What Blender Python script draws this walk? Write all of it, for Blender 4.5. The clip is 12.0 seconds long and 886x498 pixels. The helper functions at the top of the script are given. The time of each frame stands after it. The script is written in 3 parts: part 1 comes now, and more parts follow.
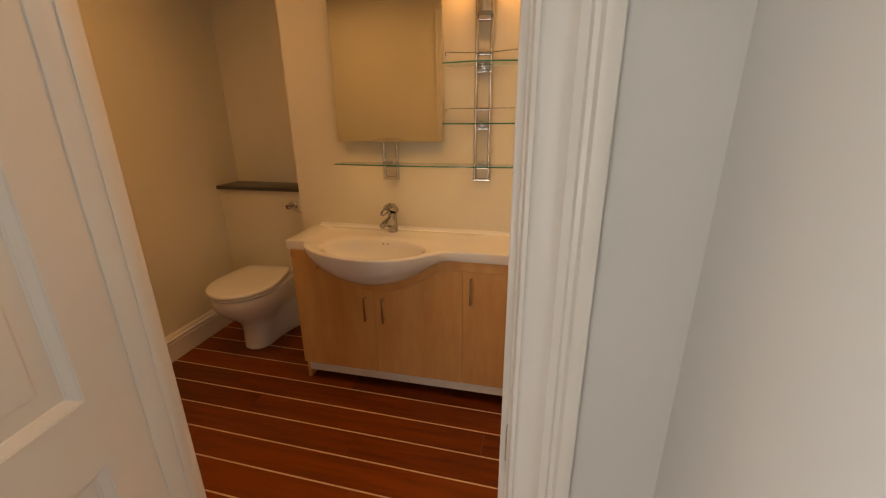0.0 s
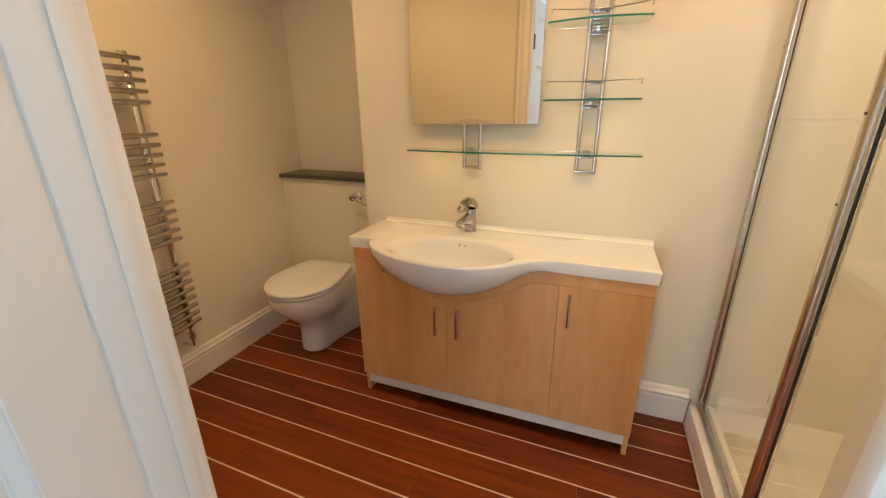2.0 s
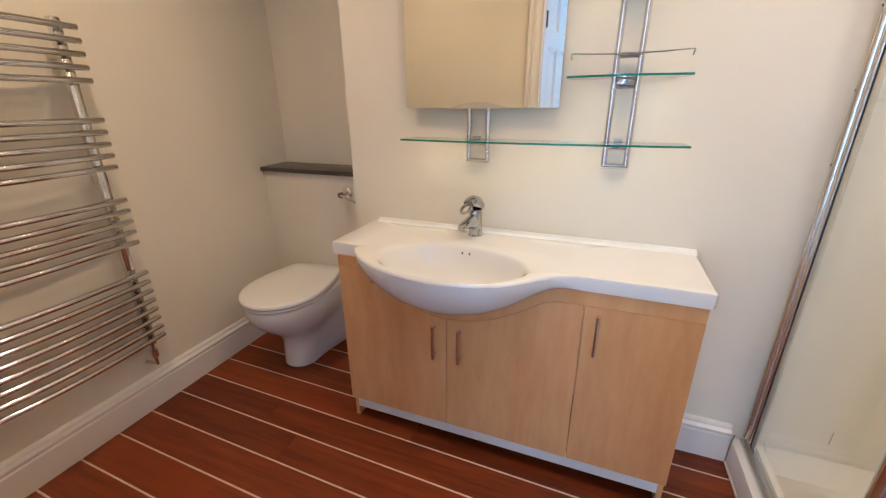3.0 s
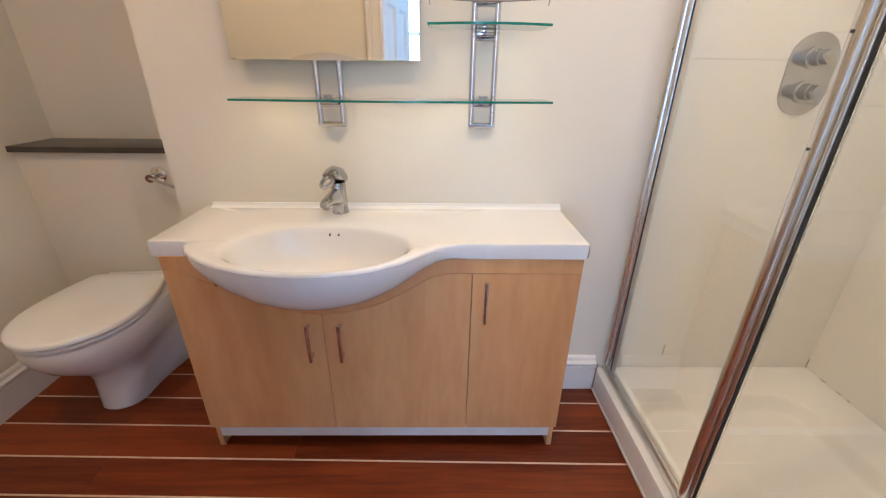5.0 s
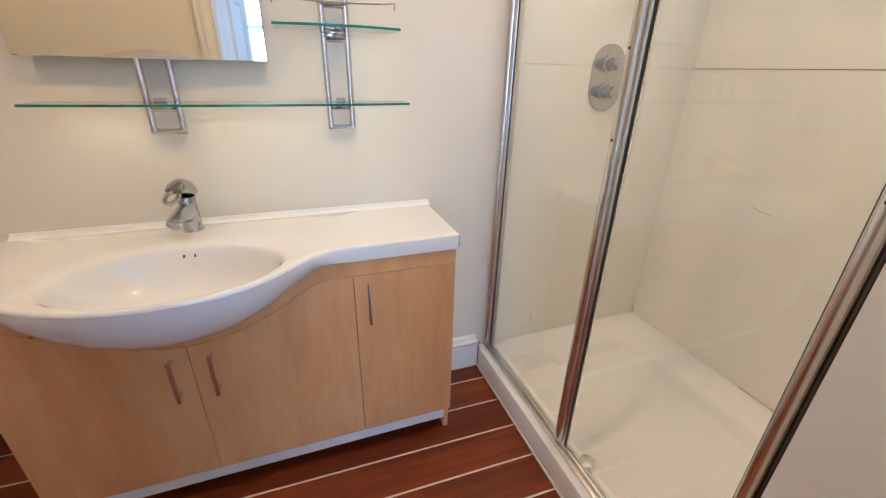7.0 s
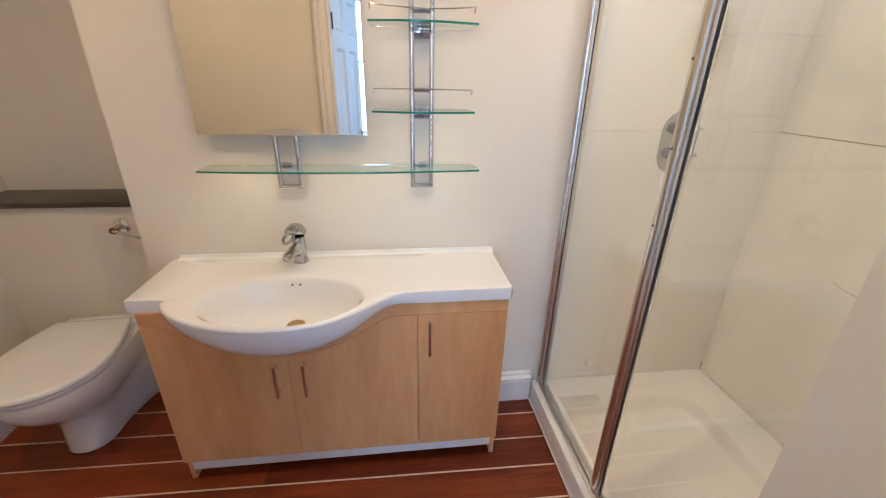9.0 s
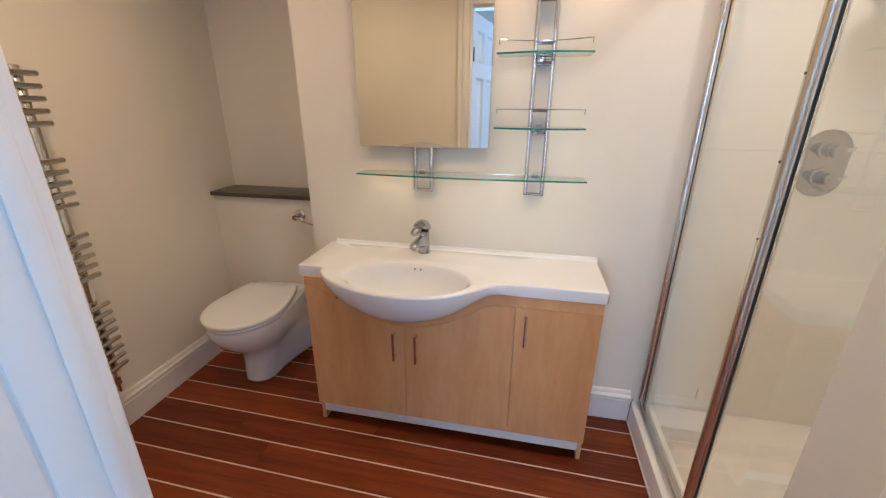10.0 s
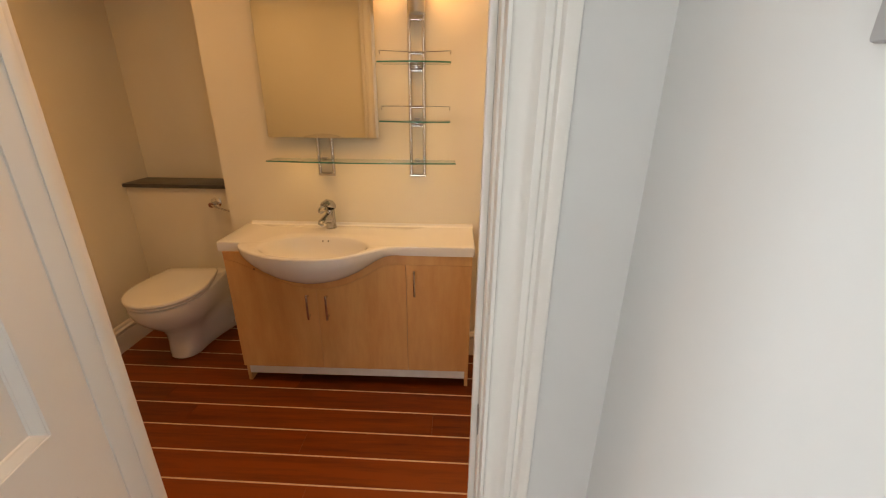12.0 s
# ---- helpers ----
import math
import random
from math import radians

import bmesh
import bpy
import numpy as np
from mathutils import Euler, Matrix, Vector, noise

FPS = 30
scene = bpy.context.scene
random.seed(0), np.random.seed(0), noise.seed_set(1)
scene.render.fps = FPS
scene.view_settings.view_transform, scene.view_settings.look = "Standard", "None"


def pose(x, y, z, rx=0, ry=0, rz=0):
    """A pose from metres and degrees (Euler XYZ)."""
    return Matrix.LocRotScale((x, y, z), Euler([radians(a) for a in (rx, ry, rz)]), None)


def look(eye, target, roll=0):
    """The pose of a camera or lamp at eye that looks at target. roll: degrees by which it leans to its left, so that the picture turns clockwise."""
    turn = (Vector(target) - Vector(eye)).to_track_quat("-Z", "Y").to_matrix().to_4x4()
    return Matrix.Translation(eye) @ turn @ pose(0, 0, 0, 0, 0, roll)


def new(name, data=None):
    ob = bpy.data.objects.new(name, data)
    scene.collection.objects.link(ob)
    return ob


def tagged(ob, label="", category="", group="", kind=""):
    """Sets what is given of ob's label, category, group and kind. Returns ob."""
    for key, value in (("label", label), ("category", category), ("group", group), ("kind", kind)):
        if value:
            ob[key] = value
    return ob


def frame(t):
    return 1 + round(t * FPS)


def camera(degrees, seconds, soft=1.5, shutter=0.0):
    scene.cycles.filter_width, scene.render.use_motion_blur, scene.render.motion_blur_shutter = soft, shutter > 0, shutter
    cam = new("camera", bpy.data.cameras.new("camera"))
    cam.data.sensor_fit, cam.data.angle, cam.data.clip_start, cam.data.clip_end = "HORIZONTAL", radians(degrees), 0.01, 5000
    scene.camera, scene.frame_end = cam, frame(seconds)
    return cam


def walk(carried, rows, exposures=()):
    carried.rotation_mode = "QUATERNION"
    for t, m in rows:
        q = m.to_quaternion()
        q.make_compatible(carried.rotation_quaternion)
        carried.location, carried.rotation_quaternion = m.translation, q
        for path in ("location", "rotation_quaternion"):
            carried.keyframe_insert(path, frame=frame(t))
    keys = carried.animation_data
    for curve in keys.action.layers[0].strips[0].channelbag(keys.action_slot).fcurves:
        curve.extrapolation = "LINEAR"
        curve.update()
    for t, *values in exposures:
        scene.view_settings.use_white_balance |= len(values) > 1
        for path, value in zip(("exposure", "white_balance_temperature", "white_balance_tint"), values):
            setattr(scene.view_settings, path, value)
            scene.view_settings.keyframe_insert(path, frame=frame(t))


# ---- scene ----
cam = camera(96.2, 12.0, soft=1.2)
PATH = [
    (0, (1.173, -1.933, 1.344), (0.739, -0.086, 0.712), -0.5),
    (0.5, (1.143, -1.998, 1.343), (0.621, -0.178, 0.698), -0.5),
    (1, (1.109, -1.983, 1.314), (0.538, -0.177, 0.672), -0.3),
    (1.5, (1.031, -1.848, 1.297), (0.4, -0.065, 0.648), -0.5),
    (2, (0.964, -1.674, 1.284), (0.281, 0.087, 0.626), -0.6),
    (2.5, (0.925, -1.532, 1.263), (0.22, 0.218, 0.601), -0.5),
    (4.5, (0.761, -1.291, 1.222), (0.473, 0.508, 0.398), 0.2),
    (5, (0.786, -1.297, 1.203), (0.811, 0.53, 0.388), 0.6),
    (5.5, (0.78, -1.299, 1.193), (1.112, 0.495, 0.375), 0.9),
    (6, (0.783, -1.297, 1.185), (1.296, 0.454, 0.365), 1.2),
    (6.5, (0.778, -1.307, 1.189), (1.411, 0.407, 0.375), 1.3),
    (8.5, (0.801, -1.367, 1.381), (1.304, 0.379, 0.546), 1.5),
    (9, (0.821, -1.44, 1.409), (1.05, 0.385, 0.623), 1.2),
    (9.5, (0.853, -1.541, 1.414), (0.736, 0.316, 0.679), 0.5),
    (10, (0.885, -1.649, 1.393), (0.501, 0.192, 0.71), 0.2),
    (10.5, (0.921, -1.779, 1.414), (0.454, 0.037, 0.719), 0.2),
    (11, (0.968, -1.94, 1.388), (0.512, -0.119, 0.7), 0.2),
    (11.5, (1.004, -2.025, 1.372), (0.688, -0.168, 0.701), 0.7),
    (12, (1.104, -2.004, 1.405), (1.048, -0.131, 0.704), 0.6),
]
CEIL_X, CEIL_Y = (-0.25, 0.90), -0.73
W_CEIL, W_SHOWER, W_BRACKET, W_WINDOW, W_WEST = 7.6, 7.1, 6.8, 24.0, 110.0
DAY, DAY_SOUTH = (0.56, 0.775, 1.0), (0.68, 0.83, 1.0)
DOOR_SWING = 9.0
LIGHTING = [
    (0.0, -1.24, 11000, 22), (0.5, -0.84, 10200, 15), (1.0, -0.78, 10000, 14), (1.5, -0.58, 9800, 9), (2.0, -0.24, 6700, 6), (2.5, -0.10, 5000, 7), (4.5, -0.06, 4850, 10), (6.0, -0.10, 4800, 8),
    (8.5, -0.18, 4850, 8), (9.5, -0.19, 4800, 9), (10.5, -0.36, 5300, 9), (11.0, -0.68, 6300, 12), (11.5, -0.70, 7900, 13), (12.0, -0.75, 9000, 17),
]
walk(cam, [(t, look(eye, target, roll)) for t, eye, target, roll in PATH], LIGHTING)

# ---- light ----
world = bpy.data.worlds.new("world")
scene.world = world
world.use_nodes = True
sky = world.node_tree.nodes.new("ShaderNodeTexSky")
sky.sky_type, sky.sun_disc = "NISHITA", False
sky.sun_elevation, sky.sun_rotation = radians(38), radians(200)
world.node_tree.links.new(sky.outputs[0], world.node_tree.nodes["Background"].inputs[0])
world.node_tree.nodes["Background"].inputs[1].default_value = 0.12


def lamp(name, kind, m, watts, color, **more):
    data = bpy.data.lights.new(name, kind)
    data.energy, data.color = watts, color
    if kind == "AREA":
        data.shape = more.get("shape", "DISK")
        data.size = more.get("size", 0.1)
        data.size_y = more.get("size_y", data.size)
        data.spread = radians(more.get("spread", 180))
    else:
        data.shadow_soft_size = more.get("size", 0.03)
    ob = new(name, data)
    ob.matrix_world = m
    return ob


WARM = (1.0, 0.60, 0.285)
for x in CEIL_X:
    lamp("light_ceiling", "AREA", look((x, CEIL_Y, 2.375), (x, CEIL_Y, 0)), W_CEIL, WARM, size=0.03, spread=150)
lamp("light_shower", "AREA", look((1.85, -0.55, 2.375), (1.85, -0.55, 0)), W_SHOWER, (1.0, 0.74, 0.50), size=0.09)
lamp("light_bracket", "POINT", pose(0.924, -0.075, 1.93), W_BRACKET, (1.0, 0.50, 0.16), size=0.03)
lamp("light_window", "AREA", look((0.52, -3.66, 1.22), (0.75, 0, 0.85)), W_WINDOW, DAY_SOUTH, shape="RECTANGLE", size=0.52, size_y=1.85)
lamp("light_window", "AREA", look((-0.89, -3.07, 1.48), (1.3, -2.3, 1.0)), W_WEST, DAY, shape="RECTANGLE", size=0.55, size_y=1.2)


# ---- materials ----
def nodes(name):
    m = bpy.data.materials.new(name)
    m.use_nodes = True
    t = m.node_tree
    return m, t, t.nodes["Principled BSDF"]


def add(t, kind, **values):
    n = t.nodes.new(kind)
    for k, v in values.items():
        n.inputs[k].default_value = v
    return n


def ramp(t, src, stops):
    r = t.nodes.new("ShaderNodeValToRGB")
    e = r.color_ramp.elements
    while len(e) < len(stops):
        e.new(0.5)
    for el, (p, c) in zip(e, stops):
        el.position, el.color = p, (*c, 1)
    t.links.new(src, r.inputs[0])
    return r.outputs[0]


def coords(t, scale=(1, 1, 1), shift=None):
    c = t.nodes.new("ShaderNodeNewGeometry")
    m = t.nodes.new("ShaderNodeMapping")
    m.inputs["Scale"].default_value = scale
    t.links.new(c.outputs["Position"], m.inputs["Vector"])
    if shift is not None:
        t.links.new(shift, m.inputs["Location"])
    return m.outputs[0]


def noise_tex(t, vec, scale, detail=4.0, rough=0.5):
    n = add(t, "ShaderNodeTexNoise", Scale=scale, Detail=detail, Roughness=rough)
    t.links.new(vec, n.inputs["Vector"])
    return n.outputs["Fac"]


def bump(t, b, height, strength, distance):
    n = add(t, "ShaderNodeBump", Strength=strength, Distance=distance)
    t.links.new(height, n.inputs["Height"])
    t.links.new(n.outputs[0], b.inputs["Normal"])


def mottled(name, lo, hi, rough, scale=3.0, fine=120.0, relief=0.15, depth=0.001, metal=0.0, coat=0.0):
    m, t, b = nodes(name)
    v = coords(t)
    big = noise_tex(t, v, scale, 5.0, 0.6)
    t.links.new(ramp(t, big, [(0.3, lo), (0.7, hi)]), b.inputs["Base Color"])
    small = noise_tex(t, v, fine, 3.0, 0.6)
    r = t.nodes.new("ShaderNodeMapRange")
    r.inputs["To Min"].default_value, r.inputs["To Max"].default_value = rough * 0.85, min(1, rough * 1.15)
    t.links.new(noise_tex(t, v, scale * 6, 3.0), r.inputs["Value"])
    t.links.new(r.outputs[0], b.inputs["Roughness"])
    b.inputs["Metallic"].default_value = metal
    b.inputs["Coat Weight"].default_value = coat
    if relief:
        bump(t, b, small, relief, depth)
    return m


def wood(name, stops, grain_scale, rough, coat, spread=0.25, bump_s=0.08):
    """Grain that runs along the axis with the small scale; each piece differs."""
    m, t, b = nodes(name)
    info = t.nodes.new("ShaderNodeObjectInfo")
    sh = add(t, "ShaderNodeMath")
    sh.operation = "MULTIPLY"
    t.links.new(info.outputs["Random"], sh.inputs[0])
    sh.inputs[1].default_value = 37.0
    v = coords(t, grain_scale, sh.outputs[0])
    g = noise_tex(t, v, 1.0, 6.0, 0.62)
    fine = noise_tex(t, v, 5.0, 4.0, 0.7)
    mix = add(t, "ShaderNodeMath")
    mix.operation = "MULTIPLY_ADD"
    t.links.new(fine, mix.inputs[0])
    mix.inputs[1].default_value = 0.35
    t.links.new(g, mix.inputs[2])
    tone = add(t, "ShaderNodeMath")
    tone.operation = "MULTIPLY_ADD"
    t.links.new(info.outputs["Random"], tone.inputs[0])
    tone.inputs[1].default_value = spread
    t.links.new(mix.outputs[0], tone.inputs[2])
    t.links.new(ramp(t, tone.outputs[0], stops), b.inputs["Base Color"])
    b.inputs["Roughness"].default_value = rough
    b.inputs["Coat Weight"].default_value = coat
    b.inputs["Coat Roughness"].default_value = 0.22
    b.inputs["Specular IOR Level"].default_value = 0.35
    bump(t, b, mix.outputs[0], bump_s, 0.001)
    return m


wall_paint = mottled("wall_paint", (0.72, 0.682, 0.575), (0.75, 0.712, 0.605), 0.62, 2.2, 260, 0.10, 0.0006)
hall_paint = mottled("hall_paint", (0.62, 0.625, 0.62), (0.67, 0.675, 0.67), 0.6, 1.8, 260, 0.10, 0.0006)
# invented dark tan for the unseen hall walls, keeps bounce off the door low
low_bounce_tan = mottled("low_bounce_tan_paint", (0.20, 0.17, 0.14), (0.23, 0.20, 0.165), 0.7, 1.8, 260, 0.10, 0.0006)
ceiling_paint = mottled("ceiling_paint", (0.76, 0.75, 0.72), (0.80, 0.79, 0.76), 0.75, 2.0, 200, 0.1)
gloss_paint = mottled("gloss_paint", (0.755, 0.735, 0.70), (0.775, 0.755, 0.72), 0.33, 1.5, 70, 0.06, 0.0005)
ceramic = mottled("ceramic", (0.77, 0.785, 0.785), (0.80, 0.815, 0.815), 0.055, 4.0, 40, 0.01, 0.0003, coat=0.5)
acrylic = mottled("acrylic", (0.785, 0.785, 0.745), (0.82, 0.82, 0.78), 0.22, 2.5, 60, 0.04, 0.0008)
tray_white = mottled("tray_white", (0.77, 0.775, 0.75), (0.81, 0.815, 0.79), 0.25, 5.0, 300, 0.15, 0.0005)
chrome = mottled("chrome", (0.66, 0.66, 0.67), (0.74, 0.74, 0.75), 0.10, 12, 90, 0.03, 0.0004, metal=1.0)
aluminium = mottled("polished_aluminium", (0.68, 0.67, 0.65), (0.78, 0.77, 0.74), 0.24, 9, 70, 0.06, 0.0005, metal=1.0)
satin = mottled("satin_steel", (0.42, 0.42, 0.42), (0.52, 0.52, 0.52), 0.34, 12, 120, 0.05, 0.0005, metal=1.0)
dark_seal = mottled("dark_seal", (0.03, 0.03, 0.03), (0.05, 0.05, 0.05), 0.6, 12, 120, 0.05)
grime = mottled("grime", (0.26, 0.21, 0.15), (0.34, 0.28, 0.21), 0.7, 30, 200, 0.2)
seam = mottled("seam", (0.69, 0.67, 0.60), (0.74, 0.72, 0.65), 0.6, 30, 200, 0.2)
dark_chrome = mottled("dark_chrome", (0.46, 0.46, 0.47), (0.54, 0.54, 0.55), 0.13, 12, 90, 0.03, 0.0004, metal=1.0)
pale_seal = mottled("pale_seal", (0.50, 0.51, 0.46), (0.58, 0.59, 0.53), 0.35, 12, 120, 0.05)
knot_mat = mottled("knot", (0.20, 0.09, 0.03), (0.30, 0.14, 0.05), 0.4, 60, 200, 0.05)
slate = mottled("dark_shelf", (0.045, 0.04, 0.035), (0.075, 0.065, 0.055), 0.33, 14, 160, 0.15)
plinth_metal = mottled("plinth_foil", (0.66, 0.65, 0.63), (0.78, 0.77, 0.75), 0.34, 8, 120, 0.06)
strip_mat = mottled("pale_inlay", (0.60, 0.46, 0.33), (0.72, 0.57, 0.43), 0.35, 20, 120, 0.05)
brass = mottled("aged_brass", (0.40, 0.25, 0.10), (0.50, 0.34, 0.15), 0.35, 20, 120, 0.05, metal=1.0)
plank_mat = wood("mahogany", [(0.25, (0.038, 0.0064, 0.0013)), (0.6, (0.100, 0.0170, 0.0022)), (1.0, (0.220, 0.0430, 0.0058))], (2.2, 34, 34), 0.40, 0.05, 0.46)
maple = wood("maple", [(0.25, (0.42, 0.190, 0.066)), (0.55, (0.56, 0.283, 0.108)), (0.95, (0.72, 0.43, 0.190))], (5, 5, 0.9), 0.30, 0.5, 0.10, 0.02)

mirror_mat, _t, _b = nodes("mirror")
_b.inputs["Base Color"].default_value = (0.86, 0.87, 0.84, 1)
_b.inputs["Metallic"].default_value, _b.inputs["Roughness"].default_value = 1.0, 0.015


def glassy(name, color, rough=0.0, tint=1.0):
    m, t, b = nodes(name)
    b.inputs["Base Color"].default_value = (*color, 1)
    b.inputs["Transmission Weight"].default_value = 1.0
    b.inputs["Roughness"].default_value = rough
    b.inputs["IOR"].default_value = 1.5
    return m


shelf_glass = glassy("shelf_glass", (0.74, 0.92, 0.86))
edge_glass = mottled("glass_edge", (0.015, 0.15, 0.115), (0.04, 0.26, 0.20), 0.12, 20, 60, 0.02)
screen_glass = glassy("screen_glass", (0.97, 0.985, 0.97))
glow_mat, _t, _b = nodes("lit_glass")
_b.inputs["Emission Color"].default_value = (1, 0.72, 0.40, 1)
_b.inputs["Emission Strength"].default_value = 6.0
_b.inputs["Base Color"].default_value = (0.8, 0.75, 0.65, 1)


# ---- mesh helpers ----
def thing(name, at, label="", category="", group="", kind=""):
    ob = new(name)
    ob.location = at
    ob.empty_display_size = 0.05
    return tagged(ob, label, category, group, kind)


def place(parent):
    p = Vector((0, 0, 0))
    while parent is not None:
        p += parent.location
        parent = parent.parent
    return p


def finish(name, bm, material, smooth=False, angle=42):
    bmesh.ops.recalc_face_normals(bm, faces=bm.faces)
    me = bpy.data.meshes.new(name)
    bm.to_mesh(me)
    bm.free()
    me.materials.append(material)
    if smooth:
        me.polygons.foreach_set("use_smooth", [True] * len(me.polygons))
        me.set_sharp_from_angle(angle=radians(angle))
    return me


def part(name, bm, material, parent=None, label="", smooth=True):
    """Links a bmesh, drawn in world metres, as one object under its parent."""
    bmesh.ops.translate(bm, verts=bm.verts, vec=-place(parent))
    ob = new(name, finish(name, bm, material, smooth))
    ob.parent = parent
    return tagged(ob, label)


def solid(name, bm, material, label="", category="", kind="structure", smooth=False):
    ob = new(name, finish(name, bm, material, smooth))
    return tagged(ob, label, category, "", kind)


def box(x0, x1, y0, y1, z0, z1, bev=0.0, seg=2, bm=None):
    own = bmesh.new()
    bmesh.ops.create_cube(own, size=1)
    bmesh.ops.transform(own, matrix=Matrix.Translation(((x0 + x1) / 2, (y0 + y1) / 2, (z0 + z1) / 2)) @ Matrix.Diagonal((abs(x1 - x0), abs(y1 - y0), abs(z1 - z0), 1)), verts=own.verts)
    if bev:
        bmesh.ops.bevel(own, geom=own.edges[:], offset=bev, segments=seg, profile=0.5, affect="EDGES")
    return merge(bm, own)


def merge(bm, own):
    if bm is None:
        return own
    me = bpy.data.meshes.new("tmp")
    own.to_mesh(me)
    own.free()
    bm.from_mesh(me)
    bpy.data.meshes.remove(me)
    return bm


def prism(points, m=None, depth=0.1, bev=0.0, bm=None, seg=2):
    """Polygon (u, v) in the plane, drawn out by depth along w, then set by the matrix m."""
    own = bmesh.new()
    a = [own.verts.new((u, v, 0)) for u, v in points]
    b = [own.verts.new((u, v, depth)) for u, v in points]
    own.faces.new(a[::-1]), own.faces.new(b)
    for i in range(len(a)):
        j = (i + 1) % len(a)
        own.faces.new((a[i], a[j], b[j], b[i]))
    if bev:
        bmesh.ops.bevel(own, geom=own.edges[:], offset=bev, segments=seg, profile=0.5, affect="EDGES")
    if m is not None:
        bmesh.ops.transform(own, matrix=m, verts=own.verts)
    return merge(bm, own)


FACING = Matrix(((1, 0, 0, 0), (0, 0, 1, 0), (0, 1, 0, 0), (0, 0, 0, 1)))


def upright(points, y, depth, bev=0.0, bm=None):
    """Polygon (x, z) standing in the plane y, drawn out to y + depth."""
    return prism(points, Matrix.Translation((0, y, 0)) @ FACING, depth, bev, bm)


def tube(path, radius, sides=12, bm=None, closed=False):
    own = bmesh.new()
    pts = [Vector(p) for p in path]
    rings, n = [], len(pts)
    side = None
    for i, p in enumerate(pts):
        a = pts[i - 1] if (i or closed) else p
        b = pts[(i + 1) % n] if (i < n - 1 or closed) else p
        d = (b - a).normalized()
        if side is None:
            side = d.orthogonal().normalized()
        side = (side - d * side.dot(d)).normalized()
        up = d.cross(side)
        r = radius[i] if isinstance(radius, (list, tuple)) else radius
        rings.append([own.verts.new(p + (side * math.cos(k * math.tau / sides) + up * math.sin(k * math.tau / sides)) * r) for k in range(sides)])
    for i in range(n if closed else n - 1):
        ra, rb = rings[i], rings[(i + 1) % n]
        for k in range(sides):
            own.faces.new((ra[k], ra[(k + 1) % sides], rb[(k + 1) % sides], rb[k]))
    if not closed:
        own.faces.new(rings[0][::-1]), own.faces.new(rings[-1])
    return merge(bm, own)


def arc_path(center, a, b, start, end, steps, plane="xz"):
    out = []
    for i in range(steps + 1):
        w = radians(start + (end - start) * i / steps)
        u, v = a * math.cos(w), b * math.sin(w)
        out.append((center[0] + u, center[1], center[2] + v) if plane == "xz" else (center[0] + u, center[1] + v, center[2]))
    return out


def loft(rings, cap_start=True, cap_end=True, bm=None):
    own = bmesh.new()
    vs = [[own.verts.new(p) for p in r] for r in rings]
    n = len(vs[0])
    for a, b in zip(vs, vs[1:]):
        for k in range(n):
            own.faces.new((a[k], a[(k + 1) % n], b[(k + 1) % n], b[k]))
    if cap_start:
        own.faces.new(vs[0][::-1])
    if cap_end:
        own.faces.new(vs[-1])
    return merge(bm, own)


def sweep(profile, line, bm=None):
    """A moulding: profile of (out, up) drawn along a line of (x, y, nx, ny), each with the way out at that point."""
    rings = [[(x + nx * o, y + ny * o, u) for o, u in profile] for x, y, nx, ny in line]
    return loft(rings, True, True, bm)


# ---- setting ----
H_C = 2.40
WN, WS, WSH = 0.0, -1.385, -1.45
XW0, XW1 = -0.832, -0.850
DL, DR, DH = 0.464, 1.155, 2.0
STUB_X, STUB_Y, HALL_X = 1.280, -1.142, 1.365

solid("wall_north", box(-0.09, 2.42, WN, 0.60, 0, H_C), wall_paint, "cream painted bathroom wall behind the vanity unit", "wall")
solid("wall_niche", box(-0.98, -0.09, 0.455, 0.60, 0, H_C), wall_paint, "cream painted back wall of the recess", "wall")
solid("cistern_boxing", box(-0.858, -0.09, 0.265, 0.455, 0, 0.908), wall_paint, "cream painted boxed-in cistern wall below the dark shelf", "wall")
solid("wall_west", prism([(XW0, WS), (XW1, 0.455), (-0.98, 0.455), (-0.98, WS)], None, H_C), wall_paint, "plain cream painted bathroom side wall", "wall")
WSM = -1.42
for y0, y1, paint, text in ((WSM, WS, wall_paint, "cream painted wall with the doorway in it"), (WSH, WSM, hall_paint, "off-white painted hall face of the doorway wall")):
    b = box(-0.98, DL - 0.03, y0, y1, 0, H_C)
    box(DR + 0.03, STUB_X if y0 == WSM else HALL_X, y0, y1, 0, H_C, bm=b)
    box(DL - 0.03, DR + 0.03, y0, y1, DH + 0.03, H_C, bm=b)
    solid("wall_south", b, paint, text, "wall")
solid("wall_stub", box(STUB_X, 2.42, WSM, STUB_Y, 0, H_C), wall_paint, "cream painted end wall beside the shower", "wall")
solid("wall_east", box(2.32, 2.42, STUB_Y, WN, 0, H_C), wall_paint, "cream wall at the back of the shower", "wall")
solid("wall_hall_east", box(HALL_X, 1.47, -3.6, WSH, 0, H_C), hall_paint, "off-white painted hall wall beside the doorway", "wall")
# west and south hall walls are out of view, added dark to absorb daylight
b = box(-1.0, -0.9, -3.6, -3.37, 0, H_C)
box(-1.0, -0.9, -2.77, WSH, 0, H_C, bm=b)
box(-1.0, -0.9, -3.37, -2.77, 0, 0.95, bm=b)
box(-1.0, -0.9, -3.37, -2.77, 2.15, H_C, bm=b)
solid("wall_hall_west", b, low_bounce_tan, "unseen closing hall wall, dark tan to limit bounced light", "wall")
WX0, WX1, WZ0, WZ1 = 0.25, 0.79, 0.30, 2.15
b = box(-1.0, WX0, -3.72, -3.6, 0, H_C)
box(WX1, 1.47, -3.72, -3.6, 0, H_C, bm=b)
